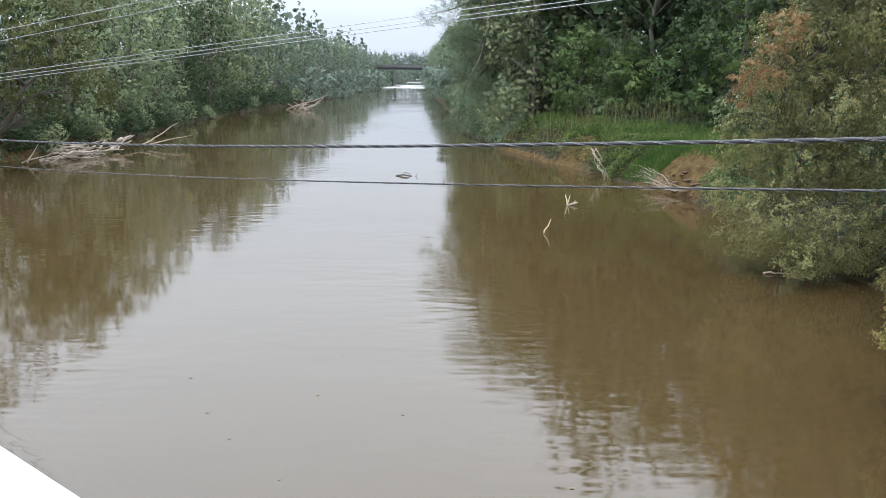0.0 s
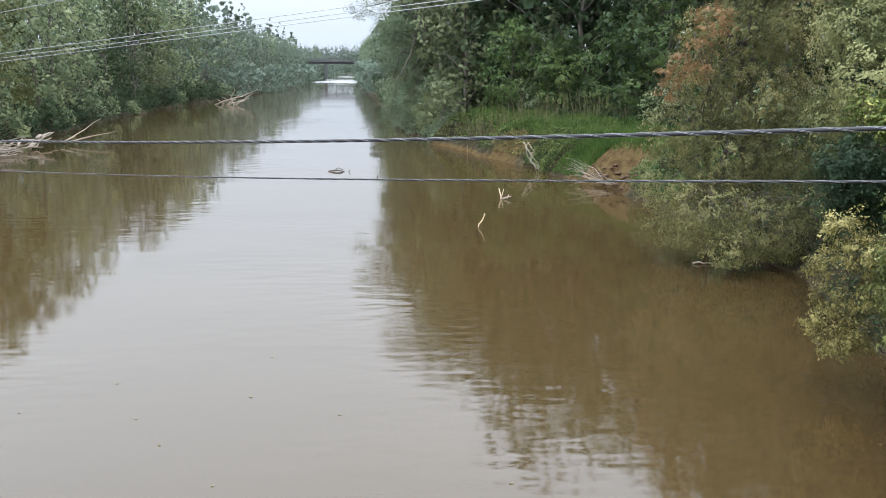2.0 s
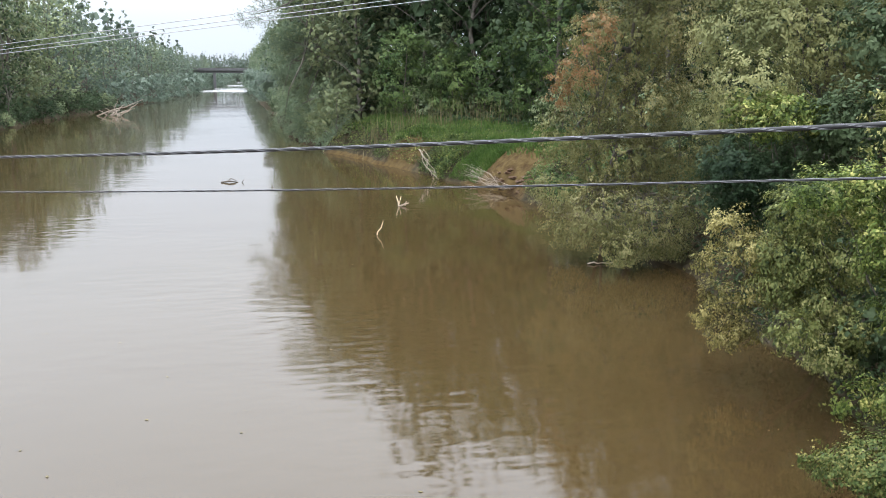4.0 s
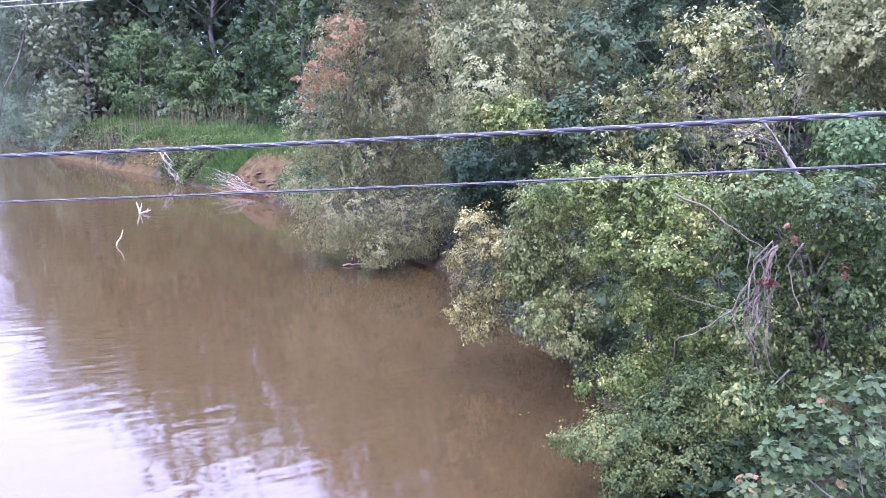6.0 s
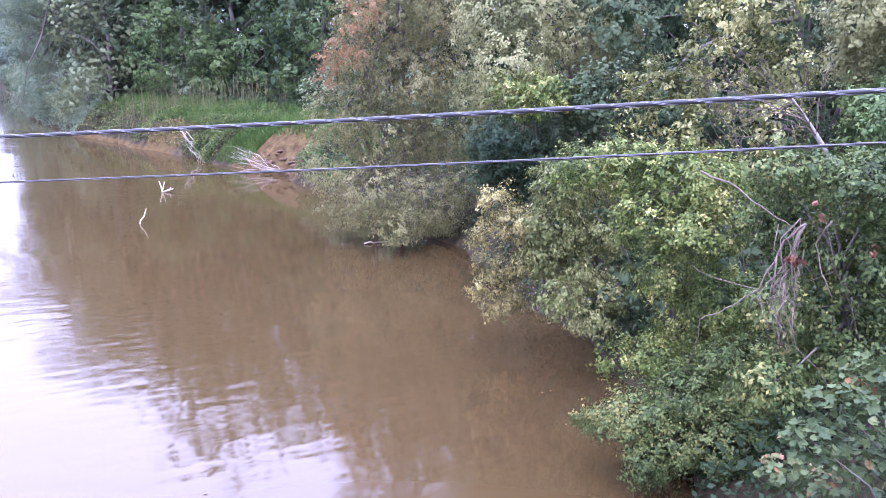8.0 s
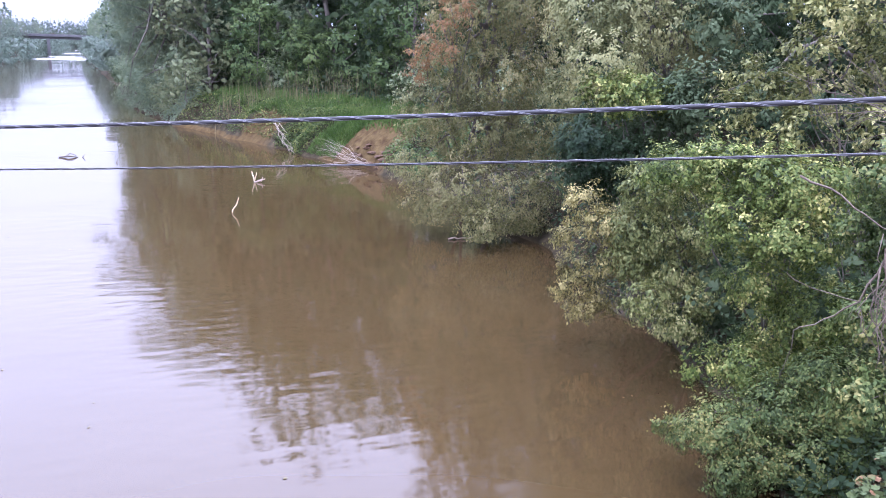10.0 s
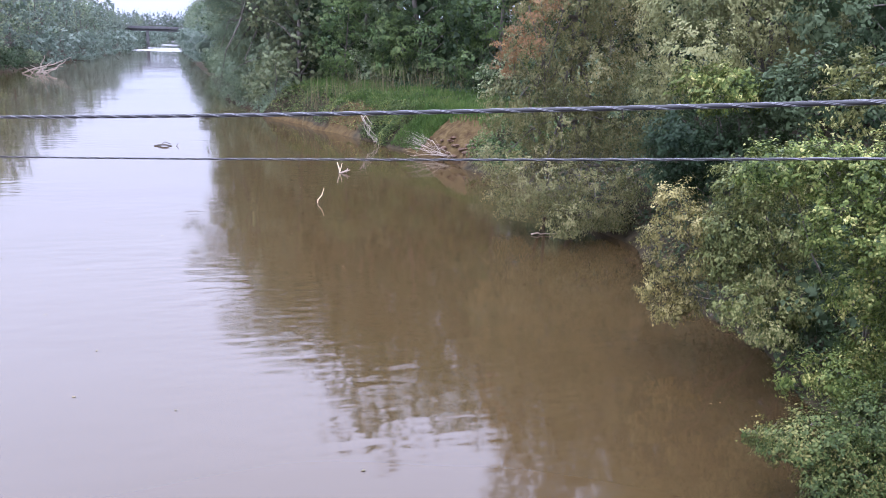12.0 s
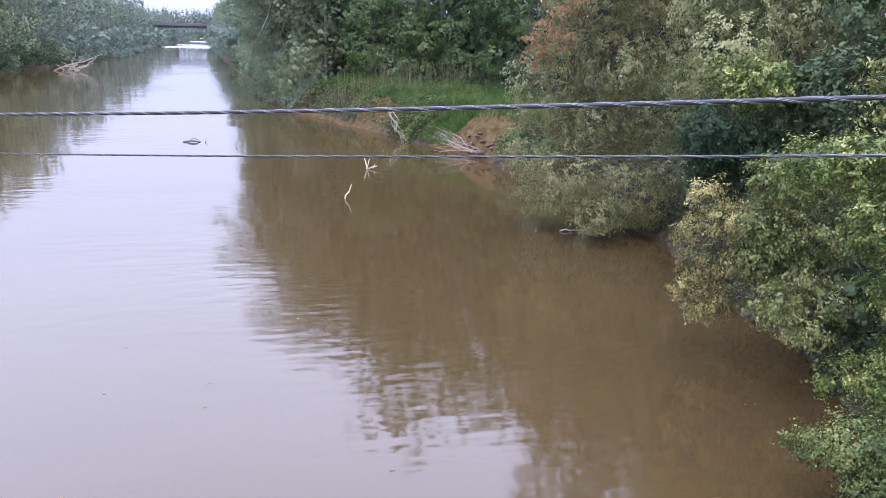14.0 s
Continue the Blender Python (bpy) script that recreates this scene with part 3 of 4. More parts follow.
GREEN_1, GREEN_2, DARK_1, OLIVE_1, DARK_2, FAR_1, FAR_2, FAR_3 = range(8)
forms = [
    woods_form(11, M_WOODS, "tall leafy green riverside tree hanging to the water", 25, 6.0, 0.8, 10500, 0.22, shape=0.45, inner=3400),
    woods_form(12, M_WOODS, "broad green riverside tree with a full crown", 23, 6.6, 1.0, 10500, 0.22, shape=0.55, inner=3400),
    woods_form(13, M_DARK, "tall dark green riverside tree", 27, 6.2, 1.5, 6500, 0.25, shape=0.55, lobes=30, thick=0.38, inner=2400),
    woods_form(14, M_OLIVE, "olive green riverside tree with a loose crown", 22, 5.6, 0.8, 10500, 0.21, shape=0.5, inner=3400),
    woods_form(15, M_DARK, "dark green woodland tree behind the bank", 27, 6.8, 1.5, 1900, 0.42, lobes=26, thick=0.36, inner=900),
    woods_form(16, M_FAR_HAZE, "distant green tree on the river bank", 24, 6.5, 0.8, 2900, 0.34, lobes=30, thick=0.34, inner=900),
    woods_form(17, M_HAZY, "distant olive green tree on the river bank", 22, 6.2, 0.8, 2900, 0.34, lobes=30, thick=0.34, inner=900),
    woods_form(18, M_FAR_HAZE, "distant tree on a wooded hill with haze-tinted pale leaves", 23, 7.0, 1.0, 420, 0.9, lobes=14, thick=0.4, inner=130),
]
shrub_forms = [
    tree("riverside_shrub", "low green shrub drooping to the water", (0, 0, 0), 5.0, 3.0, 0.3, M_WOODS, 21, 1700, 0.2, 0.3, trunk=0.08, thick=0.4, inner=450, slim=0.65, group="riverside shrubs", category="shrub"),
    tree("riverside_shrub", "low dark shrub on the river bank", (0, 0, 0), 4.0, 2.6, 0.3, M_DARK, 22, 1700, 0.2, 0.3, trunk=0.08, thick=0.4, inner=450, slim=0.65, group="riverside shrubs", category="shrub"),
    tree("riverside_shrub", "low olive shrub drooping to the water", (0, 0, 0), 6.0, 3.0, 0.4, M_OLIVE, 23, 1700, 0.2, 0.3, trunk=0.08, thick=0.4, inner=450, slim=0.65, group="riverside shrubs", category="shrub"),
]
far_shrub = tree("riverside_shrub", "distant shrub at the water's edge", (0, 0, 0), 5.5, 3.4, 0.2, M_FAR_HAZE, 24, 520, 0.34, 0.4, trunk=0.08, thick=0.4, lobes=10, inner=160, group="riverside shrubs", category="shrub")
rng_w = np.random.default_rng(5)
used = set()


def plant(form, x, y, scale=1.0, z=None):
    """Set a form (first the original, then copies) on the ground."""
    h = float(land_height(x, y)) if z is None else z
    m = Matrix.Translation((x, y, max(h, 0.0) - 0.1)) @ Matrix.Rotation(rng_w.random() * 6.283, 4, "Z") @ Matrix.Scale(scale, 4)
    if form.name in used:
        return copy_thing(form, m)
    used.add(form.name)
    form.matrix_basis = m
    return form


def pick(y, near, far):
    k = rng_w.choice(near if y < 170 else far)
    return forms[int(k)]


def top_left(y):
    """How high the wood on the left bank stands."""
    return float(np.interp(y, [40, 120, 150, 175, 205, 235, 290, 380, 520], [25, 25, 25, 23, 19.5, 20.5, 17.5, 16, 15]))


# left bank: front row leaning over the water, a taller row behind, shrubs at the edge
y = 40.0
while y < 520:
    # Mostly dark leaves up to y 85, for the shade behind the sycamore.
    form = pick(y, (2, 2, 0) if y < 85 else (0, 1, 2, 3, 0), (5, 5, 6))
    tall = form.get("tall", 24.0)
    plant(form, float(bank_left(y)) - (1.8 if y < 150 else 4.0) - rng_w.random() * 2.5, y, top_left(y) * rng_w.uniform(0.78, 1.0) / tall)
    y += 6.4 + 0.014 * y + rng_w.random() * 2
y = 36.0
while y < 420:
    form = pick(y, (4, 4, 2), (5, 7))
    plant(form, float(bank_left(y)) - 11 - rng_w.random() * 4, y, top_left(y) * rng_w.uniform(0.98, 1.15) / form.get("tall", 24.0))
    y += 8.5 + 0.03 * y
y = 46.0
while y < 190:
    # Mostly the dark shrub: waterline shade put into leaf colour.
    plant(shrub_forms[int(rng_w.choice((1, 1, 0)))], float(bank_left(y)) - 0.3 - rng_w.random(), y, rng_w.uniform(0.55, 0.95))
    y += 3.0 + 0.018 * y
# right bank beyond the grassy cut
y = 92.0
while y < 520:
    plant(pick(y, (0, 3, 1, 3), (5, 6, 6)), float(bank_right(y)) + (4.6 if y < 140 else 6.0) + rng_w.random() * 1.5, y, rng_w.uniform(0.85, 1.1) * (1 if y < 140 else 0.8))
    y += 7.5 + 0.012 * y
y = 100.0
while y < 300:
    plant(pick(y, (4, 4, 4), (7, 7)), float(bank_right(y)) + 11 + rng_w.random() * 3, y, rng_w.uniform(1.0, 1.2))
    y += 10 + 0.03 * y
y = 84.0
while y < 190:
    plant(shrub_forms[int(rng_w.integers(0, 3))], float(bank_right(y)) + (0.6 if y < 100 else 1.3) + rng_w.random(), y, rng_w.uniform(0.7, 1.1))
    y += 4.5 + 0.03 * y
y = 190.0
while y < 710:
    plant(far_shrub, float(bank_left(y)) + 0.2 - rng_w.random(), y, rng_w.uniform(0.8, 1.2))
    plant(far_shrub, float(bank_right(y)) + 1.8 + rng_w.random(), y, rng_w.uniform(0.8, 1.2))
    y += 5.5 + 0.012 * y
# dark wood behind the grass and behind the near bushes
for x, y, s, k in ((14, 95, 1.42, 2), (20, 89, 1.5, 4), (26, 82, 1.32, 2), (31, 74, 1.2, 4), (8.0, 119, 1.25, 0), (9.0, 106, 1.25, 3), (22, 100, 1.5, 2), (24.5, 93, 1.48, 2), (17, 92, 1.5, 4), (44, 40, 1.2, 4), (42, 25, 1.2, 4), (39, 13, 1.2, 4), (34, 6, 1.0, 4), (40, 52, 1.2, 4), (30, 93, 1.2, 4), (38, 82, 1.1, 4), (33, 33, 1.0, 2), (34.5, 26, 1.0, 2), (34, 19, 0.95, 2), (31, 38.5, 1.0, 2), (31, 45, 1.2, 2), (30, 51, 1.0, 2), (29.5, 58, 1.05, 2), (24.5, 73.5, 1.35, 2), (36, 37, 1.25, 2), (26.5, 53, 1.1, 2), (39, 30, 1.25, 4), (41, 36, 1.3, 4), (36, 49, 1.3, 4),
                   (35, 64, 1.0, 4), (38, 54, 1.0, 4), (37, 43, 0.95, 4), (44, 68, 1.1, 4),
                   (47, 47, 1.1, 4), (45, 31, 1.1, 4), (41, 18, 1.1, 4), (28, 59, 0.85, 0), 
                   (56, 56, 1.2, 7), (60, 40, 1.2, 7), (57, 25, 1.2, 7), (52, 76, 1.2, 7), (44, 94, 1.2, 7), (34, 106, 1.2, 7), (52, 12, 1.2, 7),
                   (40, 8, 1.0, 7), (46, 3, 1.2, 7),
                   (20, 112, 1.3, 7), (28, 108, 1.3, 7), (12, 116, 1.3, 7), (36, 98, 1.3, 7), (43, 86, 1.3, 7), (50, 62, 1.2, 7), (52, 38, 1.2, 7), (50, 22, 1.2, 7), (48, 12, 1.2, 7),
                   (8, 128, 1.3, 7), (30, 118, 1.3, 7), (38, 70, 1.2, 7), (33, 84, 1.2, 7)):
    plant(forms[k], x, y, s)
# The last five, dark-leaved, stand in for shade behind the near bushes.
for x, y, s, k in ((25, 66, 1.3, 1), (22.5, 62, 1.2, 0), (24, 55, 1.3, 1), (23, 47, 1.4, 0), (22, 41, 1.3, 1), (29, 68, 1.4, 0), (20, 77, 1.0, 1), (15, 82, 1.1, 0), (24, 36, 1.4, 1), (15.6, 18.2, 0.85, 1), (15.2, 15.4, 0.85, 1), (14.8, 12.6, 0.8, 1), (14.6, 9.4, 0.8, 1), (16.6, 21.0, 0.85, 1)):
    plant(shrub_forms[k], x, y, s)
for i in range(14):
    plant(far_shrub, -40 + i * 3.2, 716 + rng_w.random() * 6, rng_w.uniform(1.0, 1.5), z=0.0)
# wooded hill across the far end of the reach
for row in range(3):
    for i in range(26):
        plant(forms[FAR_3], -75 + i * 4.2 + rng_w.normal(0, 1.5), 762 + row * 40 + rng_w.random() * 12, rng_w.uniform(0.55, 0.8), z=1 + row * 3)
# tall dark trees close behind the saplings
for x, y, s in ((20.5, 81, 1.4), (15.5, 87, 1.32), (23.8, 68, 1.15), (27, 62, 1.2)):
    plant(forms[DARK_1], x, y, s)


def wood_filler(label, line, deep, top, count, size, mat, seed):
    """Loose leaves added behind the bank trees as the unbroken thick of the wood."""
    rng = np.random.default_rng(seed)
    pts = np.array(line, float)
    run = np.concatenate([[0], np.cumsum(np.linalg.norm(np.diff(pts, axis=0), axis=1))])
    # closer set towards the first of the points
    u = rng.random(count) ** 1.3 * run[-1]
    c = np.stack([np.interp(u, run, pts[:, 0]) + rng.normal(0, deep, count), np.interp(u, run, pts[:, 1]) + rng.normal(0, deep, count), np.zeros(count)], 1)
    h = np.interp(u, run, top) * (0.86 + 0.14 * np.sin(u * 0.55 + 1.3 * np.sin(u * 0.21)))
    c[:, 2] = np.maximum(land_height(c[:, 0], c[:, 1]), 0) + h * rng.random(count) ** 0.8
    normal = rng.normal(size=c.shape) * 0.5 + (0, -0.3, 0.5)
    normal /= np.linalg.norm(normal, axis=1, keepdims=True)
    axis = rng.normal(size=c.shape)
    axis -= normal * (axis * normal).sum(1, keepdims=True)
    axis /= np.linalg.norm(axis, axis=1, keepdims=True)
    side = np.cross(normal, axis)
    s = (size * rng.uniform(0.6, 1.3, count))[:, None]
    ob = quads_object("wood_filler", np.stack([c - axis * s * 0.5, c - side * s * 0.4, c + axis * s * 0.5, c + side * s * 0.4], 1), mat)
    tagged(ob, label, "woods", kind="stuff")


# Filler that closes sky gaps; the second's dark leaves carry the wood's shade.
wood_filler("unbroken filler foliage deep in the wood", [(-52, 30), (-52, 140), (-49, 200), (-46, 300), (-45, 420)], 2.5, [21, 21, 18, 14.5, 13], 34000, 0.75, M_WOODS, 61)
wood_filler("unbroken filler foliage deep in the wood", [(52, 0), (54, 40), (47, 70), (38, 88), (24, 104), (14, 125), (10, 160), (4, 250)], 2.0, [26, 28, 31, 36, 40, 36, 24, 15], 34000, 0.98, M_DARK, 62)

# saplings at the edge of the grass
for x, y, h, r, seed in ((13.2, 82, 9, 3.0, 41), (17.5, 79, 7, 2.4, 42), (21.5, 72.5, 9.5, 3.2, 43), (22.5, 64, 12, 3.6, 44), (17.2, 84, 10, 2.6, 45)):
    tree("sapling", "bright green sapling at the wood's edge", (x, y, float(land_height(x, y))), h, r, 1.2, M_FRESH if seed != 45 else M_WOODS, seed, 7000, 0.22, 0.32,
         trunk=0.09, lobes=12, limbs=True, group="saplings")

# ---- near trees and bushes on the right bank: crowns as lobes of x, y, z and radius ----
CROWN_A = [
    (15.0, 32.8, 9.4, 2.22), (16.1, 31.9, 10.1, 2.20), (13.9, 33.9, 7.7, 1.88), (15.4, 32.5, 6.8, 2.21), (12.5, 33.0, 5.6, 1.69),
    (14.7, 33.2, 4.6, 2.23), (17.4, 33.2, 7.3, 2.05), (17.0, 32.9, 4.6, 2.02), (12.0, 32.9, 3.3, 1.44), (13.5, 31.6, 2.4, 1.88),
    (15.5, 31.5, 1.8, 2.04), (12.8, 33.6, 1.5, 1.18), (13.8, 30.1, 1.1, 1.02), (16.5, 31.6, 0.5, 1.17), (16.7, 30.1, 2.7, 1.06),
    (12.9, 32.6, 9.5, 1.08), (14.0, 32.3, 12.4, 2.41), (16.0, 31.7, 12.9, 2.67), (15.5, 32.9, 15.7, 2.24),
]
CROWN_RED = [
    (11.6, 32.4, 7.1, 0.47), (11.6, 31.8, 7.8, 0.51), (11.9, 31.2, 8.2, 0.59), (12.1, 30.6, 9.0, 0.67), (12.2, 30.5, 8.1, 0.58), (12.3, 29.9, 9.7, 0.71), (12.3, 31.0, 10.0, 0.55),
]
CROWN_WILLOW = [
    (16.0, 26.6, 9.3, 1.70), (17.0, 25.2, 9.6, 1.87), (18.2, 24.4, 8.9, 1.67), (15.2, 24.1, 7.7, 1.36), (18.9, 26.7, 7.5, 1.56),
    (16.0, 27.7, 6.6, 1.09), (19.0, 23.9, 9.3, 1.67), (20.3, 24.3, 7.5, 1.30), (16.9, 26.2, 11.6, 2.13), (18.3, 24.2, 11.5, 2.07),
]
CROWN_YELLOW = [
    (14.7, 23.5, 6.9, 0.64), (14.6, 21.3, 6.9, 0.60), (14.9, 22.6, 6.6, 0.67), (15.6, 21.6, 6.7, 0.55),
]
CROWN_SHADE = [
    (14.2, 23.0, 5.2, 1.11), (15.4, 22.5, 4.8, 1.12), (15.2, 23.8, 3.9, 0.96), (16.4, 22.4, 5.7, 1.14), (16.0, 21.2, 6.7, 0.91),
    (14.1, 23.5, 4.2, 0.75),
]
CROWN_B = [
    (11.3, 18.4, 4.2, 0.56), (11.7, 17.9, 3.7, 0.61), (11.1, 18.8, 3.3, 0.39), (11.5, 18.8, 2.3, 0.57), (12.1, 18.8, 1.5, 0.55),
    (11.4, 18.7, 1.3, 0.33), (12.0, 18.0, 2.7, 0.59), (10.9, 18.6, 1.9, 0.27),
]
CROWN_C = [
    (12.2, 17.0, 3.8, 0.86), (13.0, 16.9, 2.7, 0.90), (11.3, 15.4, 2.5, 0.55), (12.7, 15.9, 1.6, 0.56), (12.0, 17.1, 3.1, 0.63),
    (13.3, 16.4, 3.8, 0.79), (12.1, 16.8, 4.9, 0.78), (13.1, 16.6, 5.1, 0.87), (13.1, 15.9, 2.2, 0.56),
]
CROWN_D = [
    (10.2, 13.4, 5.8, 0.58), (11.0, 13.0, 5.8, 0.73), (11.5, 12.2, 5.8, 0.75), (11.8, 11.3, 5.7, 0.73), (11.1, 12.3, 4.9, 0.71),
    (11.6, 11.5, 4.8, 0.84), (11.6, 12.3, 3.8, 0.72), (12.6, 12.5, 2.5, 0.91), (11.3, 12.1, 2.1, 0.59), (10.7, 12.6, 2.0, 0.41),
    (12.6, 11.7, 3.2, 0.88),
]
CROWN_E = [
    (10.0, 10.9, 1.5, 0.63), (9.7, 11.5, 1.2, 0.35), (10.5, 10.7, 1.0, 0.67), (11.2, 10.8, 1.7, 0.80), (10.0, 10.6, 0.7, 0.46),
    (11.7, 10.3, 2.4, 0.80), (11.4, 10.1, 1.1, 0.89), (11.8, 11.0, -0.3, 0.77), (12.6, 10.2, 1.2, 0.89),
    (9.5, 12.2, 1.1, 0.12), (9.8, 12.0, 1.0, 0.21), (9.7, 12.1, 1.2, 0.11),
]
CROWN_F = [
    (10.7, 8.9, 6.3, 0.53), (11.6, 8.8, 6.0, 0.75), (11.1, 7.6, 6.2, 0.69), (11.4, 9.5, 5.3, 0.63), (12.1, 9.1, 4.8, 0.78), (11.7, 8.0, 5.0, 0.73),
    (12.4, 7.9, 4.2, 0.75), (11.8, 8.5, 3.9, 0.75), (11.7, 8.0, 3.3, 0.63), (10.7, 8.8, 4.2, 0.52), (10.2, 8.3, 3.1, 0.56), (12.1, 9.3, 3.0, 0.57),
    (12.1, 7.8, 5.6, 0.79),
]
CROWN_BIRCH = [
    (13.1, 12.7, 8.8, 0.69), (13.7, 12.3, 9.0, 0.70), (13.0, 13.1, 8.1, 0.57), (14.1, 12.8, 8.3, 0.68), (14.3, 12.2, 7.8, 0.67),
    (13.3, 13.6, 7.4, 0.68), (14.2, 13.3, 7.2, 0.69), (12.9, 14.5, 7.6, 0.53), (13.0, 14.1, 6.8, 0.59), (12.2, 14.1, 6.9, 0.45),
    (13.1, 13.0, 6.5, 0.57), (14.0, 12.0, 6.8, 0.53), (13.0, 13.5, 9.2, 0.38),
]
CROWN_G = [
    (16.5, 12.0, 8.9, 0.91), (17.4, 11.9, 8.2, 0.94), (16.9, 12.5, 8.1, 0.65), (16.7, 11.3, 9.2, 0.97), (16.6, 11.7, 10.1, 1.11),
    (17.0, 10.8, 8.7, 1.10), (17.0, 11.8, 7.3, 0.64),
]
CROWN_BACK = [
    (17.7, 20.9, 9.2, 1.69), (20.3, 19.9, 10.3, 1.94), (21.8, 17.8, 9.6, 2.12), (21.9, 17.6, 7.2, 1.73), (23.8, 16.6, 6.6, 1.59),
    (18.3, 18.7, 6.8, 1.61), (22.0, 15.2, 9.8, 1.83), (16.5, 20.2, 6.8, 1.25), (20.3, 18.2, 5.5, 1.31), (19.3, 20.8, 12.0, 1.94),
    (20.3, 18.4, 11.8, 1.87), (22.2, 16.9, 11.9, 2.10),
]
CROWN_H = [
    (14.7, 10.3, 7.2, 0.52), (13.7, 9.2, 7.0, 0.47), (14.5, 10.2, 6.7, 0.41),
]
CROWN_PLANE = [
    (7.3, 4.8, 5.0, 0.25), (6.8, 4.7, 4.8, 0.28), (6.9, 4.3, 4.8, 0.34), (6.3, 4.6, 4.6, 0.27), (7.1, 4.6, 4.2, 0.35), (7.0, 5.4, 3.7, 0.25),
    (7.3, 4.4, 5.1, 0.29), (7.5, 4.4, 4.2, 0.30), (7.2, 5.0, 3.7, 0.30),
]
CROWN_SYC = [
    (-29.9, 61.3, 9.3, 2.35), (-28.2, 62.9, 8.5, 2.37), (-32.0, 63.4, 6.4, 2.19), (-27.2, 64.1, 6.5, 1.91), (-30.4, 64.3, 5.1, 1.3),
    (-26.8, 66.4, 5.8, 1.23), (-28.9, 65.8, 10.7, 2.47), (-30.3, 62.5, 11.7, 2.39), (-28.7, 67.7, 12.5, 2.02),
]
CROWN_R = [
    (-1.5, 97.5, 14.1, 1.34), (2.8, 101.2, 13.4, 3.12), (2.4, 102.4, 9.5, 2.46), (4.3, 102.3, 7.5, 3.37), (2.6, 104.8, 5.0, 2.01),
    (2.9, 98.1, 3.6, 2.56), (7.5, 100.7, 12.1, 4.02), (10.6, 97.7, 8.3, 3.91), (7.3, 94.8, 4.5, 3.13), (11.0, 96.6, 13.3, 3.87),
    (5.7, 99.6, 2.1, 2.05), (0.9, 99.6, 16.4, 2.0), (1.6, 100.4, 12.0, 2.0), (2.2, 101.0, 8.6, 2.1), (1.6, 99.5, 5.2, 1.6), (9.4, 96.1, 2.2, 2.12), (-1.0, 98.7, 18.8, 2.17), (3.4, 102.6, 20.0, 4.22), (9.2, 100.6, 21.1, 5.20),
    (4.5, 100.9, 26.6, 4.50), (8.5, 100.0, 29.5, 4.13), (1.6, 98.8, 1.9, 1.49),
]


def crown_of(name, label, base, lobes, mat, seed, count, size, clump, droop=0.3, trunk=0.07, bark=None, category="shrub", group="", flat=0.85, per=24, slim=0.55, floor=0.4, snug=0.9, soft=0.35):
    """A bush or tree whose limbs carry the given lobes."""
    rng = np.random.default_rng(seed)
    thing = tagged(new(name), label, category, group)
    foot = np.array((base[0], base[1], float(land_height(*base)) - 0.1))
    thing.location = foot
    local = [(x - foot[0], y - foot[1], z - foot[2], r * snug, r * snug, r * flat * snug) for x, y, z, r in lobes]
    mid_crown = np.mean([b[:3] for b in local], 0)
    tip = mid_crown + (0, 0, (max(b[2] for b in local) - mid_crown[2]) * 0.5)
    stem = bent((0, 0, -0.3), tip, rng, 0.03, 6)
    tubes_object("trunk", [(stem, np.linspace(trunk, trunk * 0.3, 6))], bark or M_BARK, thing, sides=7)
    limbs = []
    for b in local:
        i = int(rng.integers(1, 5))
        limbs.append(tubes_object("limb", [(bent(stem[i], b[:3], rng, 0.05, 5, -0.04), np.linspace(trunk * 0.45, trunk * 0.08, 5))], bark or M_BARK, thing, sides=5))
    sprays, lit, bough = leaves(local, count, size, rng, clump, droop, per=per, slim=slim, floor=floor - foot[2], soft=soft, outward=0.3)
    for i, limb in enumerate(limbs):
        mine = bough == i
        if mine.any():
            tagged(quads_object("foliage", sprays[mine], mat, limb, lit[mine]), kind="stuff")
    return thing


BUSHES = "bank bushes"
crown_of("overhanging_tree", "grey-green small-leaved tree drooping over the water", (17.2, 36.5), CROWN_A, M_RUSSET, 31, 108000, 0.1, 0.17, 0.8, 0.2, category="tree", per=16)
crown_of("reddening_tree", "branch of rusty red autumn leaves beside a green tree", (17.0, 40.5), CROWN_RED, M_RED, 32, 3000, 0.1, 0.16, 0.4, 0.1, category="tree")
crown_of("willow", "pale grey-green tree with fine hanging leaves", (20.5, 26.0), CROWN_WILLOW, M_WILLOW, 33, 52000, 0.105, 0.2, 0.5, 0.16, category="tree")
crown_of("bush", "yellow-green bush on the river bank", (16.8, 22.8), CROWN_YELLOW, M_YELLOW, 35, 5000, 0.12, 0.16, group=BUSHES)
# Dark leaf colour stands in for the shaded gap between the trees.
crown_of("bush", "dark green bush, its leaves darkened for the shaded gap", (17.2, 24.0), CROWN_SHADE, M_DARK, 36, 13000, 0.14, 0.2, group=BUSHES)
crown_of("bush", "pale yellow drooping birch bush over the water", (15.0, 19.0), CROWN_B, M_BLOND, 38, 9500, 0.08, 0.14, 0.9, group=BUSHES)
crown_of("bush", "grey-green bush with hanging sprays over the water", (14.6, 17.4), CROWN_C, M_GREY, 37, 26000, 0.09, 0.13, 0.8, group=BUSHES)
crown_of("bush", "large green bush with yellow sprays", (13.6, 13.4), CROWN_D, M_YELLOW, 39, 38000, 0.077, 0.12, group=BUSHES)
crown_of("bush", "dense green bush low over the water", (12.0, 10.6), CROWN_E, M_GREEN, 40, 44000, 0.066, 0.12, group=BUSHES, floor=0.25)
crown_of("bush", "dark green bush by the bridge", (12.6, 8.2), CROWN_F, M_GREEN, 46, 34000, 0.085, 0.12, group=BUSHES)
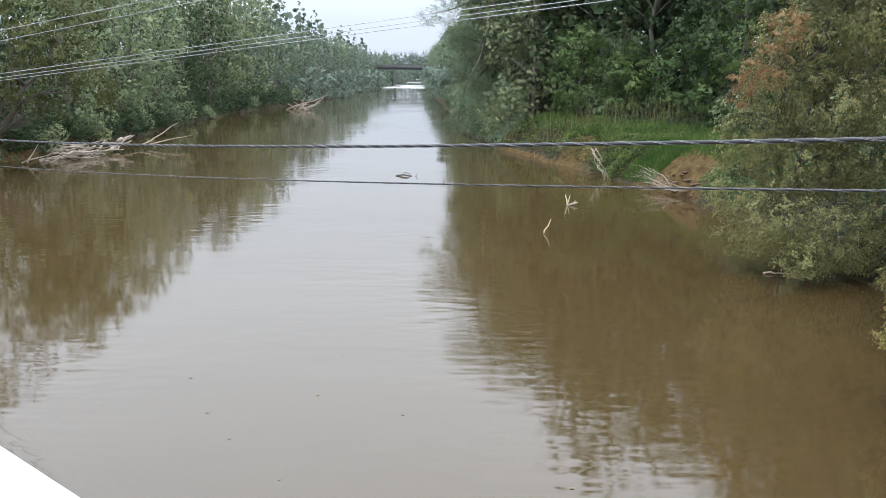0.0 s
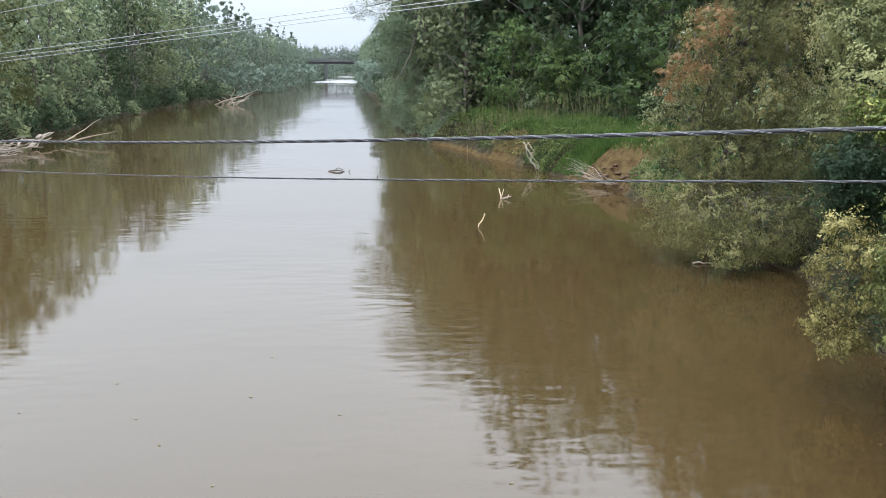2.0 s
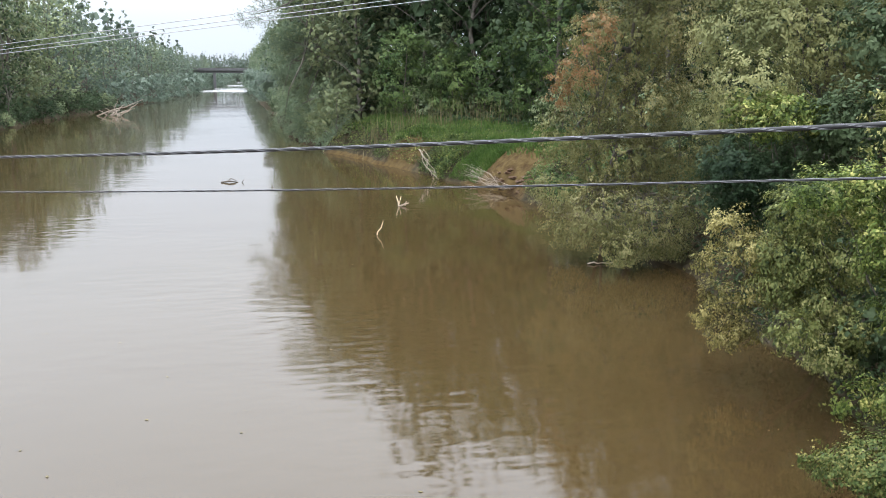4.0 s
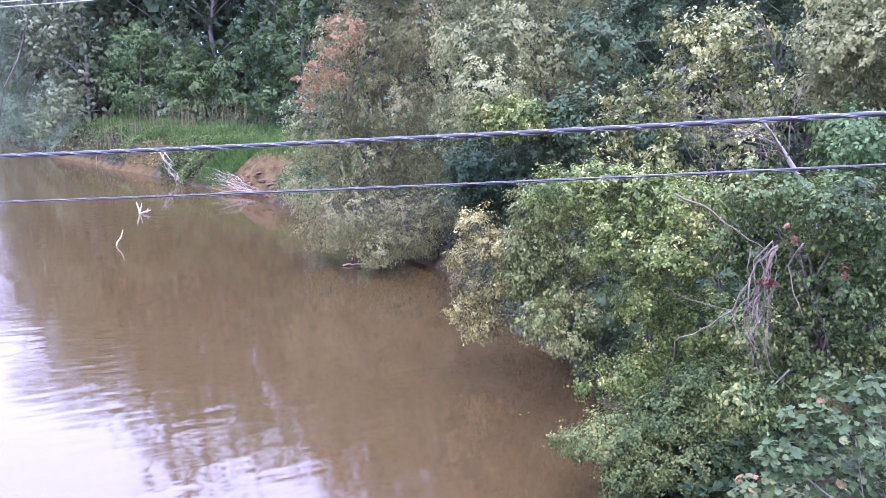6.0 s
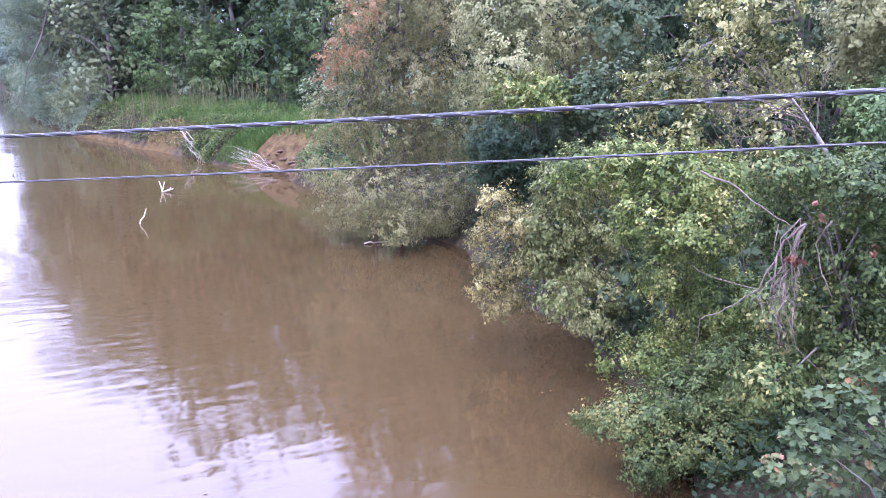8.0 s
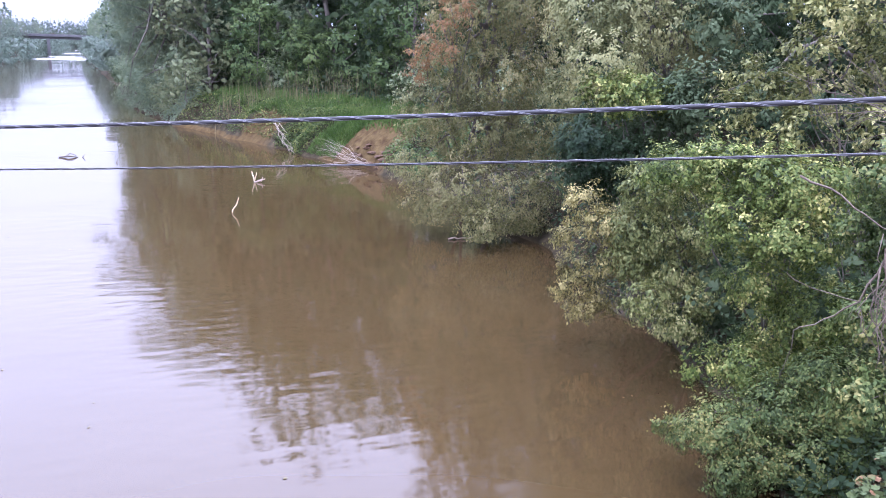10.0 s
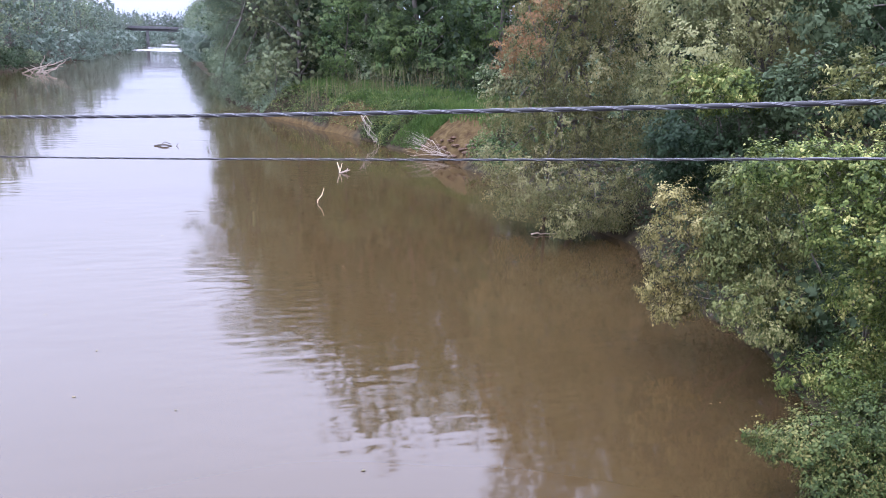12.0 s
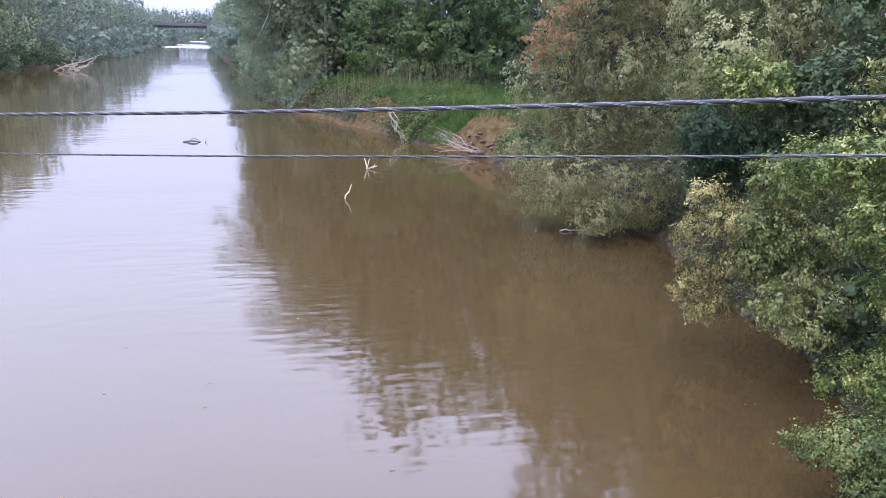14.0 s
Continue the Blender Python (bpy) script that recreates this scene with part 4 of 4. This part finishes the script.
crown_of("birch", "slender birch with sparse yellowing leaves", (15.4, 12.4), CROWN_BIRCH, M_BIRCH, 47, 9500, 0.105, 0.16, 0.2, 0.04, M_BARK, "tree")
# Backdrop crown; its dark leaf colour carries the shade behind the birches.
crown_of("backing_tree", "dark green backdrop tree behind the birches, shade in its leaf colour", (24.0, 18.0), CROWN_BACK, M_DARK, 52, 34000, 0.15, 0.22, 0.3, 0.2, category="tree")
crown_of("birch", "pale leafy tree by the bridge", (17.4, 11.5), CROWN_G, M_WILLOW, 48, 20000, 0.10, 0.16, 0.3, 0.05, M_BARK, "tree")
crown_of("bush", "bright green bush behind the birch", (14.4, 10.0), CROWN_H, M_FRESH, 49, 4500, 0.10, 0.14, group=BUSHES)
crown_of("sycamore", "pale olive sycamore leaning out over the water", (-36.5, 64.0), CROWN_SYC, M_SYC, 50, 12000, 0.22, 0.36, 0.4, 0.3, category="tree")
crown_of("riverside_tree", "tall grey-green tree, haze-tinted, at the turn of the bank", (8.5, 101.0), CROWN_R, M_HAZY, 51, 80000, 0.17, 0.4, 0.4, 0.35, category="tree", soft=0.75, per=12)


def lobed_leaves(lobes, count, size, rng):
    """Broad leaves with five points, slightly cupped."""
    lobes = np.array(lobes, float)
    outline = [(0.0, -0.5), (0.18, -0.42), (0.5, -0.25), (0.33, -0.02), (0.52, 0.22), (0.22, 0.2), (0.0, 0.55), (-0.22, 0.2), (-0.52, 0.22), (-0.33, -0.02), (-0.5, -0.25), (-0.18, -0.42)]
    verts, faces = [], []
    for i in range(count):
        b = lobes[rng.integers(len(lobes))]
        d = rng.normal(size=3)
        d /= np.linalg.norm(d)
        c = Vector(b[:3] + d * b[3:] * (0.4 + 0.65 * rng.random() ** 0.5))
        normal = Vector(d * 0.5 + rng.normal(size=3) * 0.4 + (0, 0, 0.7)).normalized()
        axis = Vector(rng.normal(size=3) + d * 0.5 - (0, 0, 0.5))
        axis = (axis - normal * axis.dot(normal)).normalized()
        side = normal.cross(axis)
        s = size * rng.uniform(0.6, 1.25)
        o = len(verts)
        verts.append(tuple(c))
        for u, v in outline:
            verts.append(tuple(c + (side * u + axis * v) * s + normal * s * 0.35 * (u * u + v * v)))
        faces += [(o, o + 1 + k, o + 1 + (k + 1) % 12) for k in range(12)]
    return verts, faces


plane = tagged(new("plane_sapling"), "young plane tree with broad pale green leaves by the bridge", "tree")
plane.location = (8.8, 4.0, float(land_height(8.8, 4.0)) - 0.1)
rng_p = np.random.default_rng(71)
blobs = [(x - plane.location.x, y - plane.location.y, z - plane.location.z, r, r, r * 0.7) for x, y, z, r in CROWN_PLANE]
stems = [(bent((0, 0, -0.4), (0.1, 0.3, 3.2), rng_p, 0.03), np.linspace(0.05, 0.015, 5))]
stems += [(bent((0.05, 0.1, 1.2), b[:3], rng_p, 0.05), np.linspace(0.02, 0.006, 5)) for b in blobs]
tubes_object("trunk", stems, M_BARK, plane)
v, f = lobed_leaves(blobs, 900, 0.092, rng_p)
tagged(mesh_object("crown", v, f, M_PLANE, plane), "broad pale green leaves", kind="stuff")
leaf_meshes = []
for k in range(4):
    v, f = lobed_leaves([(0, 0, 0, 0.001, 0.001, 0.001)], 1, 0.108, rng_p)
    me = bpy.data.meshes.new("leaf")
    me.from_pydata(v, [], f)
    me.materials.append(M_PLANE)
    leaf_meshes.append(me)
for i in range(300):
    b = blobs[int(rng_p.integers(len(blobs)))]
    d = rng_p.normal(size=3) + (-0.5, 0.1, 0.6)
    d /= np.linalg.norm(d)
    leaf = new("leaf", leaf_meshes[i % 4])
    leaf.parent = plane
    leaf.location = np.array(b[:3]) + d * b[3:] * rng_p.uniform(0.6, 1.15)
    leaf.rotation_euler = (rng_p.normal(0, 0.45), rng_p.normal(0, 0.45), rng_p.random() * 6.283)
    leaf.scale = [rng_p.uniform(0.7, 1.15)] * 3

# ---- undergrowth, grass and canes ----
rng_u = np.random.default_rng(81)


def blades(name, label, pts, height, width, mat, lean=0.35, category="grass"):
    """Upright tapering blades at the given places."""
    n = len(pts)
    base = np.stack([pts[:, 0], pts[:, 1], land_height(pts[:, 0], pts[:, 1]) - 0.03], 1)
    a = rng_u.random(n) * 6.283
    side = np.stack([np.cos(a), np.sin(a), 0 * a], 1) * width * rng_u.uniform(0.6, 1.3, n)[:, None]
    h = height * rng_u.uniform(0.5, 1.3, n)
    tip = base + np.stack([rng_u.normal(0, lean, n) * h, rng_u.normal(0, lean, n) * h, h], 1)
    ob = quads_object(name, np.stack([base - side, base + side, tip + side * 0.3, tip - side * 0.3], 1), mat)
    tagged(ob, label, category, kind="stuff")


n = 34000
gy_ = rng_u.uniform(52, 84, n)
gx_ = bank_right(gy_) + rng_u.uniform(0.3, 12, n) ** 1.0
d_ = gx_ - bank_right(gy_)
keep = ((d_ > 2.1) | ((gy_ > 57.2) & (gy_ < 60.6))) & (np.sin(gx_ * 0.9 + gy_ * 0.5) + rng_u.normal(0, 0.7, n) > -0.7)
blades("grass", "lush green grass along the bank top", np.stack([gx_[keep], gy_[keep]], 1), 0.5, 0.03, M_GRASS)
n = 5000
gy_ = rng_u.uniform(57.0, 60.6, n)
gx_ = bank_right(gy_) + rng_u.uniform(0.1, 3.2, n)
blades("grass", "long grass hanging down the bank to the water", np.stack([gx_, gy_], 1), 0.26, 0.025, M_GRASS, 0.7)
n = 300
u_ = rng_u.random(n)
cx, cy = 8.5 + 13 * u_ + rng_u.normal(0, 0.5, n), 77.5 - 9.5 * u_ + rng_u.normal(0, 1.2, n)
blades("canes", "pale upright canes at the wood's edge", np.stack([cx, cy], 1), 2.3, 0.022, M_CANE, 0.1, "canes")


def undergrowth(x0, x1, y0, y1, count, size, mat, seed, left=False, tall=1.3):
    """Low leaves heaped over the ground within x0 to x1 of the water's edge."""
    rng = np.random.default_rng(seed)
    yy = rng.uniform(y0, y1, count)
    reach = rng.uniform(x0, x1, count)
    xx = bank_left(yy) - reach if left else bank_right(yy) + reach
    zz = land_height(xx, yy)
    lumps = 0.5 + 0.5 * np.sin(xx * 1.3) * np.sin(yy * 1.1 + xx)
    c = np.stack([xx, yy, np.maximum(zz, 0) + rng.random(count) * (0.3 + tall * lumps)], 1)
    nn = rng.normal(size=c.shape) * 0.6 + (0, 0, 0.7)
    nn /= np.linalg.norm(nn, axis=1, keepdims=True)
    ax = rng.normal(size=c.shape)
    ax -= nn * (ax * nn).sum(1, keepdims=True)
    ax /= np.linalg.norm(ax, axis=1, keepdims=True)
    sd = np.cross(nn, ax)
    s = (size * rng.uniform(0.6, 1.3, count))[:, None]
    ob = quads_object("undergrowth", np.stack([c - ax * s * 0.5, c + sd * s * 0.3, c + ax * s * 0.5, c - sd * s * 0.3], 1), mat)
    tagged(ob, "tangled green undergrowth covering the bank", "undergrowth", kind="stuff")


# Patches in M_DARK put the shade beneath the bank trees into leaf colour.
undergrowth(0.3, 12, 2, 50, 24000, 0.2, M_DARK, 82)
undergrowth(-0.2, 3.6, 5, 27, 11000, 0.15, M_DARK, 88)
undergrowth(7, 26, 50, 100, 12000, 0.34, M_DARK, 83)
undergrowth(-0.1, 2.4, 60.8, 66.0, 6500, 0.15, M_GREEN, 84, tall=0.9)
undergrowth(0.4, 3.4, 66.0, 84, 6000, 0.16, M_GREEN, 89, tall=0.5)
undergrowth(2.6, 6.0, 61, 78, 2200, 0.15, M_GREEN, 90, tall=0.45)
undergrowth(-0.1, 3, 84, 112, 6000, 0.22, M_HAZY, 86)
undergrowth(0.2, 4.5, 45, 51.2, 6000, 0.16, M_FRESH, 85)
undergrowth(2.3, 4.6, 51.2, 53.5, 1600, 0.13, M_FRESH, 87, tall=0.7)
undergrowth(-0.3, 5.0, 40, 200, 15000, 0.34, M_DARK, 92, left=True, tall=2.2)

# ---- driftwood, snags and dead branches ----
rng_d = np.random.default_rng(91)


def log(label, a, b, r0, r1, mat, name="driftwood_log", group="driftwood", wobble=0.03):
    ob = tubes_object(name, [(bent(a, b, rng_d, wobble, 6), np.linspace(r0, r1, 6))], mat, sides=8)
    return tagged(ob, label, "driftwood", group)


for i in range(26):
    u = rng_d.random()
    cx, cy = -32.0 + 2.0 * u + rng_d.normal(0, 0.4), 70 + 9 * u + rng_d.normal(0, 0.6)
    ln = rng_d.uniform(0.9, 2.6)
    a = radians(rng_d.normal(55, 22))
    dz = rng_d.normal(0.15, 0.3)
    z = 0.15 + rng_d.random() * 1.0
    log("bleached driftwood log in a pile at the bank", (cx - ln * math.cos(a), cy - ln * math.sin(a), max(0.05, z - dz)), (cx + ln * math.cos(a), cy + ln * math.sin(a), max(0.05, z + dz)),
        rng_d.uniform(0.06, 0.2), 0.03, M_DRIFT)
for a, b in (((-29.5, 80, 0.3), (-27.5, 86, 2.2)), ((-29, 81, 0.3), (-25.5, 84, 1.1)), ((-34, 66, 0.1), (-31, 67, 1.2)), ((-33.5, 66, 0.1), (-33, 67, 1.6)), ((-33, 67, 0.05), (-31.5, 66, 0.9))):
    log("bare branch reaching up from the water", a, b, 0.07, 0.02, M_DRIFT)
for i in range(9):
    b = (-29.5 + i * 0.9 + rng_d.normal(0, 0.5), 160 + rng_d.normal(0, 3), 1.0 + rng_d.random() * 2.2)
    log("pale fallen branch lying in the water", (-28.5 + rng_d.normal(0, 1.5), 159 + rng_d.normal(0, 2), 0.0), b, 0.13, 0.04, M_DRIFT)

snag = tagged(new("river_snag"), "bleached forked stick standing in the river", "driftwood", "river snags")
tubes_object("stick", [([(5.05, 40.3, -0.3), (5.12, 40.3, 0.15), (5.3, 40.3, 0.35), (5.42, 40.3, 0.72)], [0.025, 0.03, 0.028, 0.014])], M_BONE, snag)
snag = tagged(new("river_snag"), "bleached forked stump standing in the river", "driftwood", "river snags")
tubes_object("stick", [([(7.6, 49.3, -0.3), (7.55, 49.3, 0.2), (7.42, 49.3, 0.62)], [0.045, 0.045, 0.02]), ([(7.6, 49.3, 0.1), (7.72, 49.3, 0.58)], [0.035, 0.015])], M_BONE, snag)
tubes_object("root", [([(7.5, 49.2, -0.05), (7.85, 49.0, 0.12), (8.15, 49.0, 0.2)], [0.06, 0.05, 0.03]), ([(7.9, 49.0, 0.05), (8.0, 49.0, 0.3)], [0.05, 0.02])], M_DRIFT, snag)
raft = tagged(new("floating_branch"), "dark floating branch with twigs", "driftwood", "river snags")
tubes_object("branch", [([(-3.6, 62, 0.02), (-3.0, 61.8, 0.12), (-2.4, 61.9, 0.02)], [0.05, 0.07, 0.03]), ([(-3.2, 62, 0.05), (-2.9, 62.3, 0.25), (-2.5, 62.2, 0.1)], [0.04, 0.03, 0.02]),
                        ([(-2.1, 61.8, 0), (-1.95, 61.9, 0.22)], [0.03, 0.015])], M_BARK, raft)
log("small dark stub showing above the water", (0.0, 58.9, -0.05), (0.12, 58.9, 0.16), 0.04, 0.02, M_BARK, "stub", "river snags")
log("pale branch lying on the water under the tree", (13.1, 32.2, 0.04), (14.2, 32.0, 0.1), 0.035, 0.02, M_DRIFT)

brush = tagged(new("dead_brush"), "pale dead brush fallen down the clay bank", "dead branches")
for i in range(13):
    o = np.array((15.6 + rng_d.normal(0, 0.25), 53.6 + rng_d.normal(0, 0.4), 0.15 + 0.25 * rng_d.random()))
    e = np.array((12.6 + rng_d.random() * 2.0, 57.2 + rng_d.normal(0, 1.4), 0.15 + rng_d.random() * 1.5))
    twigs = [(bent(o, e, rng_d, 0.03, 6), np.linspace(0.022 if i % 4 == 0 else 0.012, 0.004, 6))]
    for k in range(3):
        s = o + (e - o) * rng_d.uniform(0.3, 0.8)
        twigs.append((bent(s, s + (e - o) * 0.25 + rng_d.normal(0, 0.3, 3), rng_d, 0.04, 4), np.linspace(0.008, 0.003, 4)))
    tubes_object("branch", twigs, M_DRIFT, brush, sides=5)
def clods(count, seed):
    """Lumps of wet soil slipped to the foot of the clay."""
    rng = np.random.default_rng(seed)
    bm = bmesh.new()
    for i in range(count):
        y = rng.uniform(50.2, 55.5)
        x = float(bank_right(y)) + rng.uniform(0.0, 1.3)
        m = Matrix.Translation((x, y, max(0.0, float(land_height(x, y))) + 0.03)) @ Matrix.Rotation(rng.random() * 6.283, 4, "Z")
        r = rng.uniform(0.06, 0.2)
        lump = bmesh.ops.create_icosphere(bm, subdivisions=2, radius=1, matrix=m @ Matrix.Diagonal((r * 1.7, r * 1.1, r * 0.45, 1)))["verts"]
        for v in lump:
            v.co += Vector(rng.normal(0, r * 0.16, 3))
    me = bpy.data.meshes.new("soil_clods")
    bm.to_mesh(me)
    bm.free()
    me.materials.append(M_CLOD)
    tagged(new("soil_clods", me), "wet red-brown clods of soil at the foot of the clay bank", "soil", kind="stuff")


clods(34, 93)
roots = tagged(new("hanging_roots"), "pale bare roots hanging down the bank", "dead branches")
for i in range(5):
    o = (11.6 + rng_d.normal(0, 0.25), 63.8, 2.1)
    tubes_object("root", [(bent(o, (12.2 + rng_d.normal(0, 0.35), 61.2, -0.05), rng_d, 0.06, 6), np.linspace(0.02, 0.008, 6))], M_DRIFT, roots, sides=5)

dead = tagged(new("dead_tree"), "leaning dead grey tree with a fan of bare twigs", "dead tree")
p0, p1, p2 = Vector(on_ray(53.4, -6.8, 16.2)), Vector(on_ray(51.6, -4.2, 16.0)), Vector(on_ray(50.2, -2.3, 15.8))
tubes_object("trunk", [([tuple(p0 + Vector((0.9, -0.2, -4.0))), tuple(p0), tuple(p1), tuple(p2)], [0.10, 0.06, 0.042, 0.014])], M_PALE, dead)
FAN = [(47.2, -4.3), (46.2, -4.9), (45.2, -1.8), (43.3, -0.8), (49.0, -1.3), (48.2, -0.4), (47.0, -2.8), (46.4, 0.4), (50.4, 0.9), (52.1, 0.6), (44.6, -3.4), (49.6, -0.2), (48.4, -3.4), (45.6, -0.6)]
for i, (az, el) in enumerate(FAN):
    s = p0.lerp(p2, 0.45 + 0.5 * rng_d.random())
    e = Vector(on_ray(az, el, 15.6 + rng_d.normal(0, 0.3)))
    limb = bent(s, e, rng_d, 0.025, 7, -0.04)
    twigs = [(limb, np.linspace(0.010 if i % 3 else 0.014, 0.003, 7))]
    for k in range(3):
        a = Vector(limb[2 + k])
        twigs.append((bent(a, a + (e - s) * 0.3 + Vector(rng_d.normal(0, 0.18, 3)), rng_d, 0.05, 4), np.linspace(0.005, 0.0015, 4)))
    tubes_object("branch", twigs, M_DEAD, dead, sides=5)
tangle = tagged(new("dead_branches"), "broken dead branches hanging over the bush", "dead branches")
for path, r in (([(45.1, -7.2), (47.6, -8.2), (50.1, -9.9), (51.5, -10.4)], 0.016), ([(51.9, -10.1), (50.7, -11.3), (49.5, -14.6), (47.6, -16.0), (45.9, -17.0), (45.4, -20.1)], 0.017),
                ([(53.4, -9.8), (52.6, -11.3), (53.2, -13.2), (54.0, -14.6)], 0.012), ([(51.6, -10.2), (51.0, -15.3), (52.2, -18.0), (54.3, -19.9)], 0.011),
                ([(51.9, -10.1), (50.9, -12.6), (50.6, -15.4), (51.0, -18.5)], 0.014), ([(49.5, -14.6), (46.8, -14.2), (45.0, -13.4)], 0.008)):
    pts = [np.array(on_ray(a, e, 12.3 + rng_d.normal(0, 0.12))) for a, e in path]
    fine = []
    for p, q in zip(pts, pts[1:]):
        fine += bent(p, q, rng_d, 0.05, 4)[:-1]
    fine.append(tuple(pts[-1]))
    tubes_object("branch", [(fine, np.linspace(r * 1.1, 0.004, len(fine)))], M_DEAD, tangle, sides=6)
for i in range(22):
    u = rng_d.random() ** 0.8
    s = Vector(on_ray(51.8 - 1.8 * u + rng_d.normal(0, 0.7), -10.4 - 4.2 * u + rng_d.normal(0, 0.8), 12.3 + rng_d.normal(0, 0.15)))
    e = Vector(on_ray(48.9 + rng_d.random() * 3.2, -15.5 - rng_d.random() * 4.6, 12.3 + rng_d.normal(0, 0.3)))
    tubes_object("branch", [(bent(s, e, rng_d, 0.05, 7, 0.03), np.linspace(0.0065 if i % 3 else 0.012, 0.002, 7))], M_DEAD, tangle, sides=5)
crown_of("withered_leaves", "small clusters of withered red-brown leaves on dead twigs", (12.8, 8.6), [(9.58, 7.41, 6.07, 0.08), (9.62, 7.36, 5.98, 0.07), (9.40, 7.47, 5.35, 0.07), (9.86, 6.69, 5.62, 0.07)],
         M_WITHERED, 55, 260, 0.07, 0.03, 0.6, 0.012, M_DEAD, "leaves")
log("thin twig reaching out over the water", (11.5, 12.6, 0.9), (9.45, 12.28, 1.05), 0.012, 0.004, M_DEAD, "twig", "river snags")

# floating leaves
m_ = 130
fx, fy = rng_d.uniform(-14, 13, m_), rng_d.uniform(14, 70, m_)
fs, fa = rng_d.uniform(0.02, 0.06, m_), rng_d.random(m_) * 6.283
ca, sa = np.cos(fa) * fs, np.sin(fa) * fs
zf = np.full(m_, 0.012)
flecks = quads_object("floating_leaves", np.stack([np.stack([fx - ca, fy - sa, zf], 1), np.stack([fx + sa * 0.6, fy - ca * 0.6, zf], 1), np.stack([fx + ca, fy + sa, zf], 1),
                                                   np.stack([fx - sa * 0.6, fy + ca * 0.6, zf], 1)], 1), M_CANE)
tagged(flecks, "scattered pale leaves floating on the river", "floating leaves", kind="stuff")
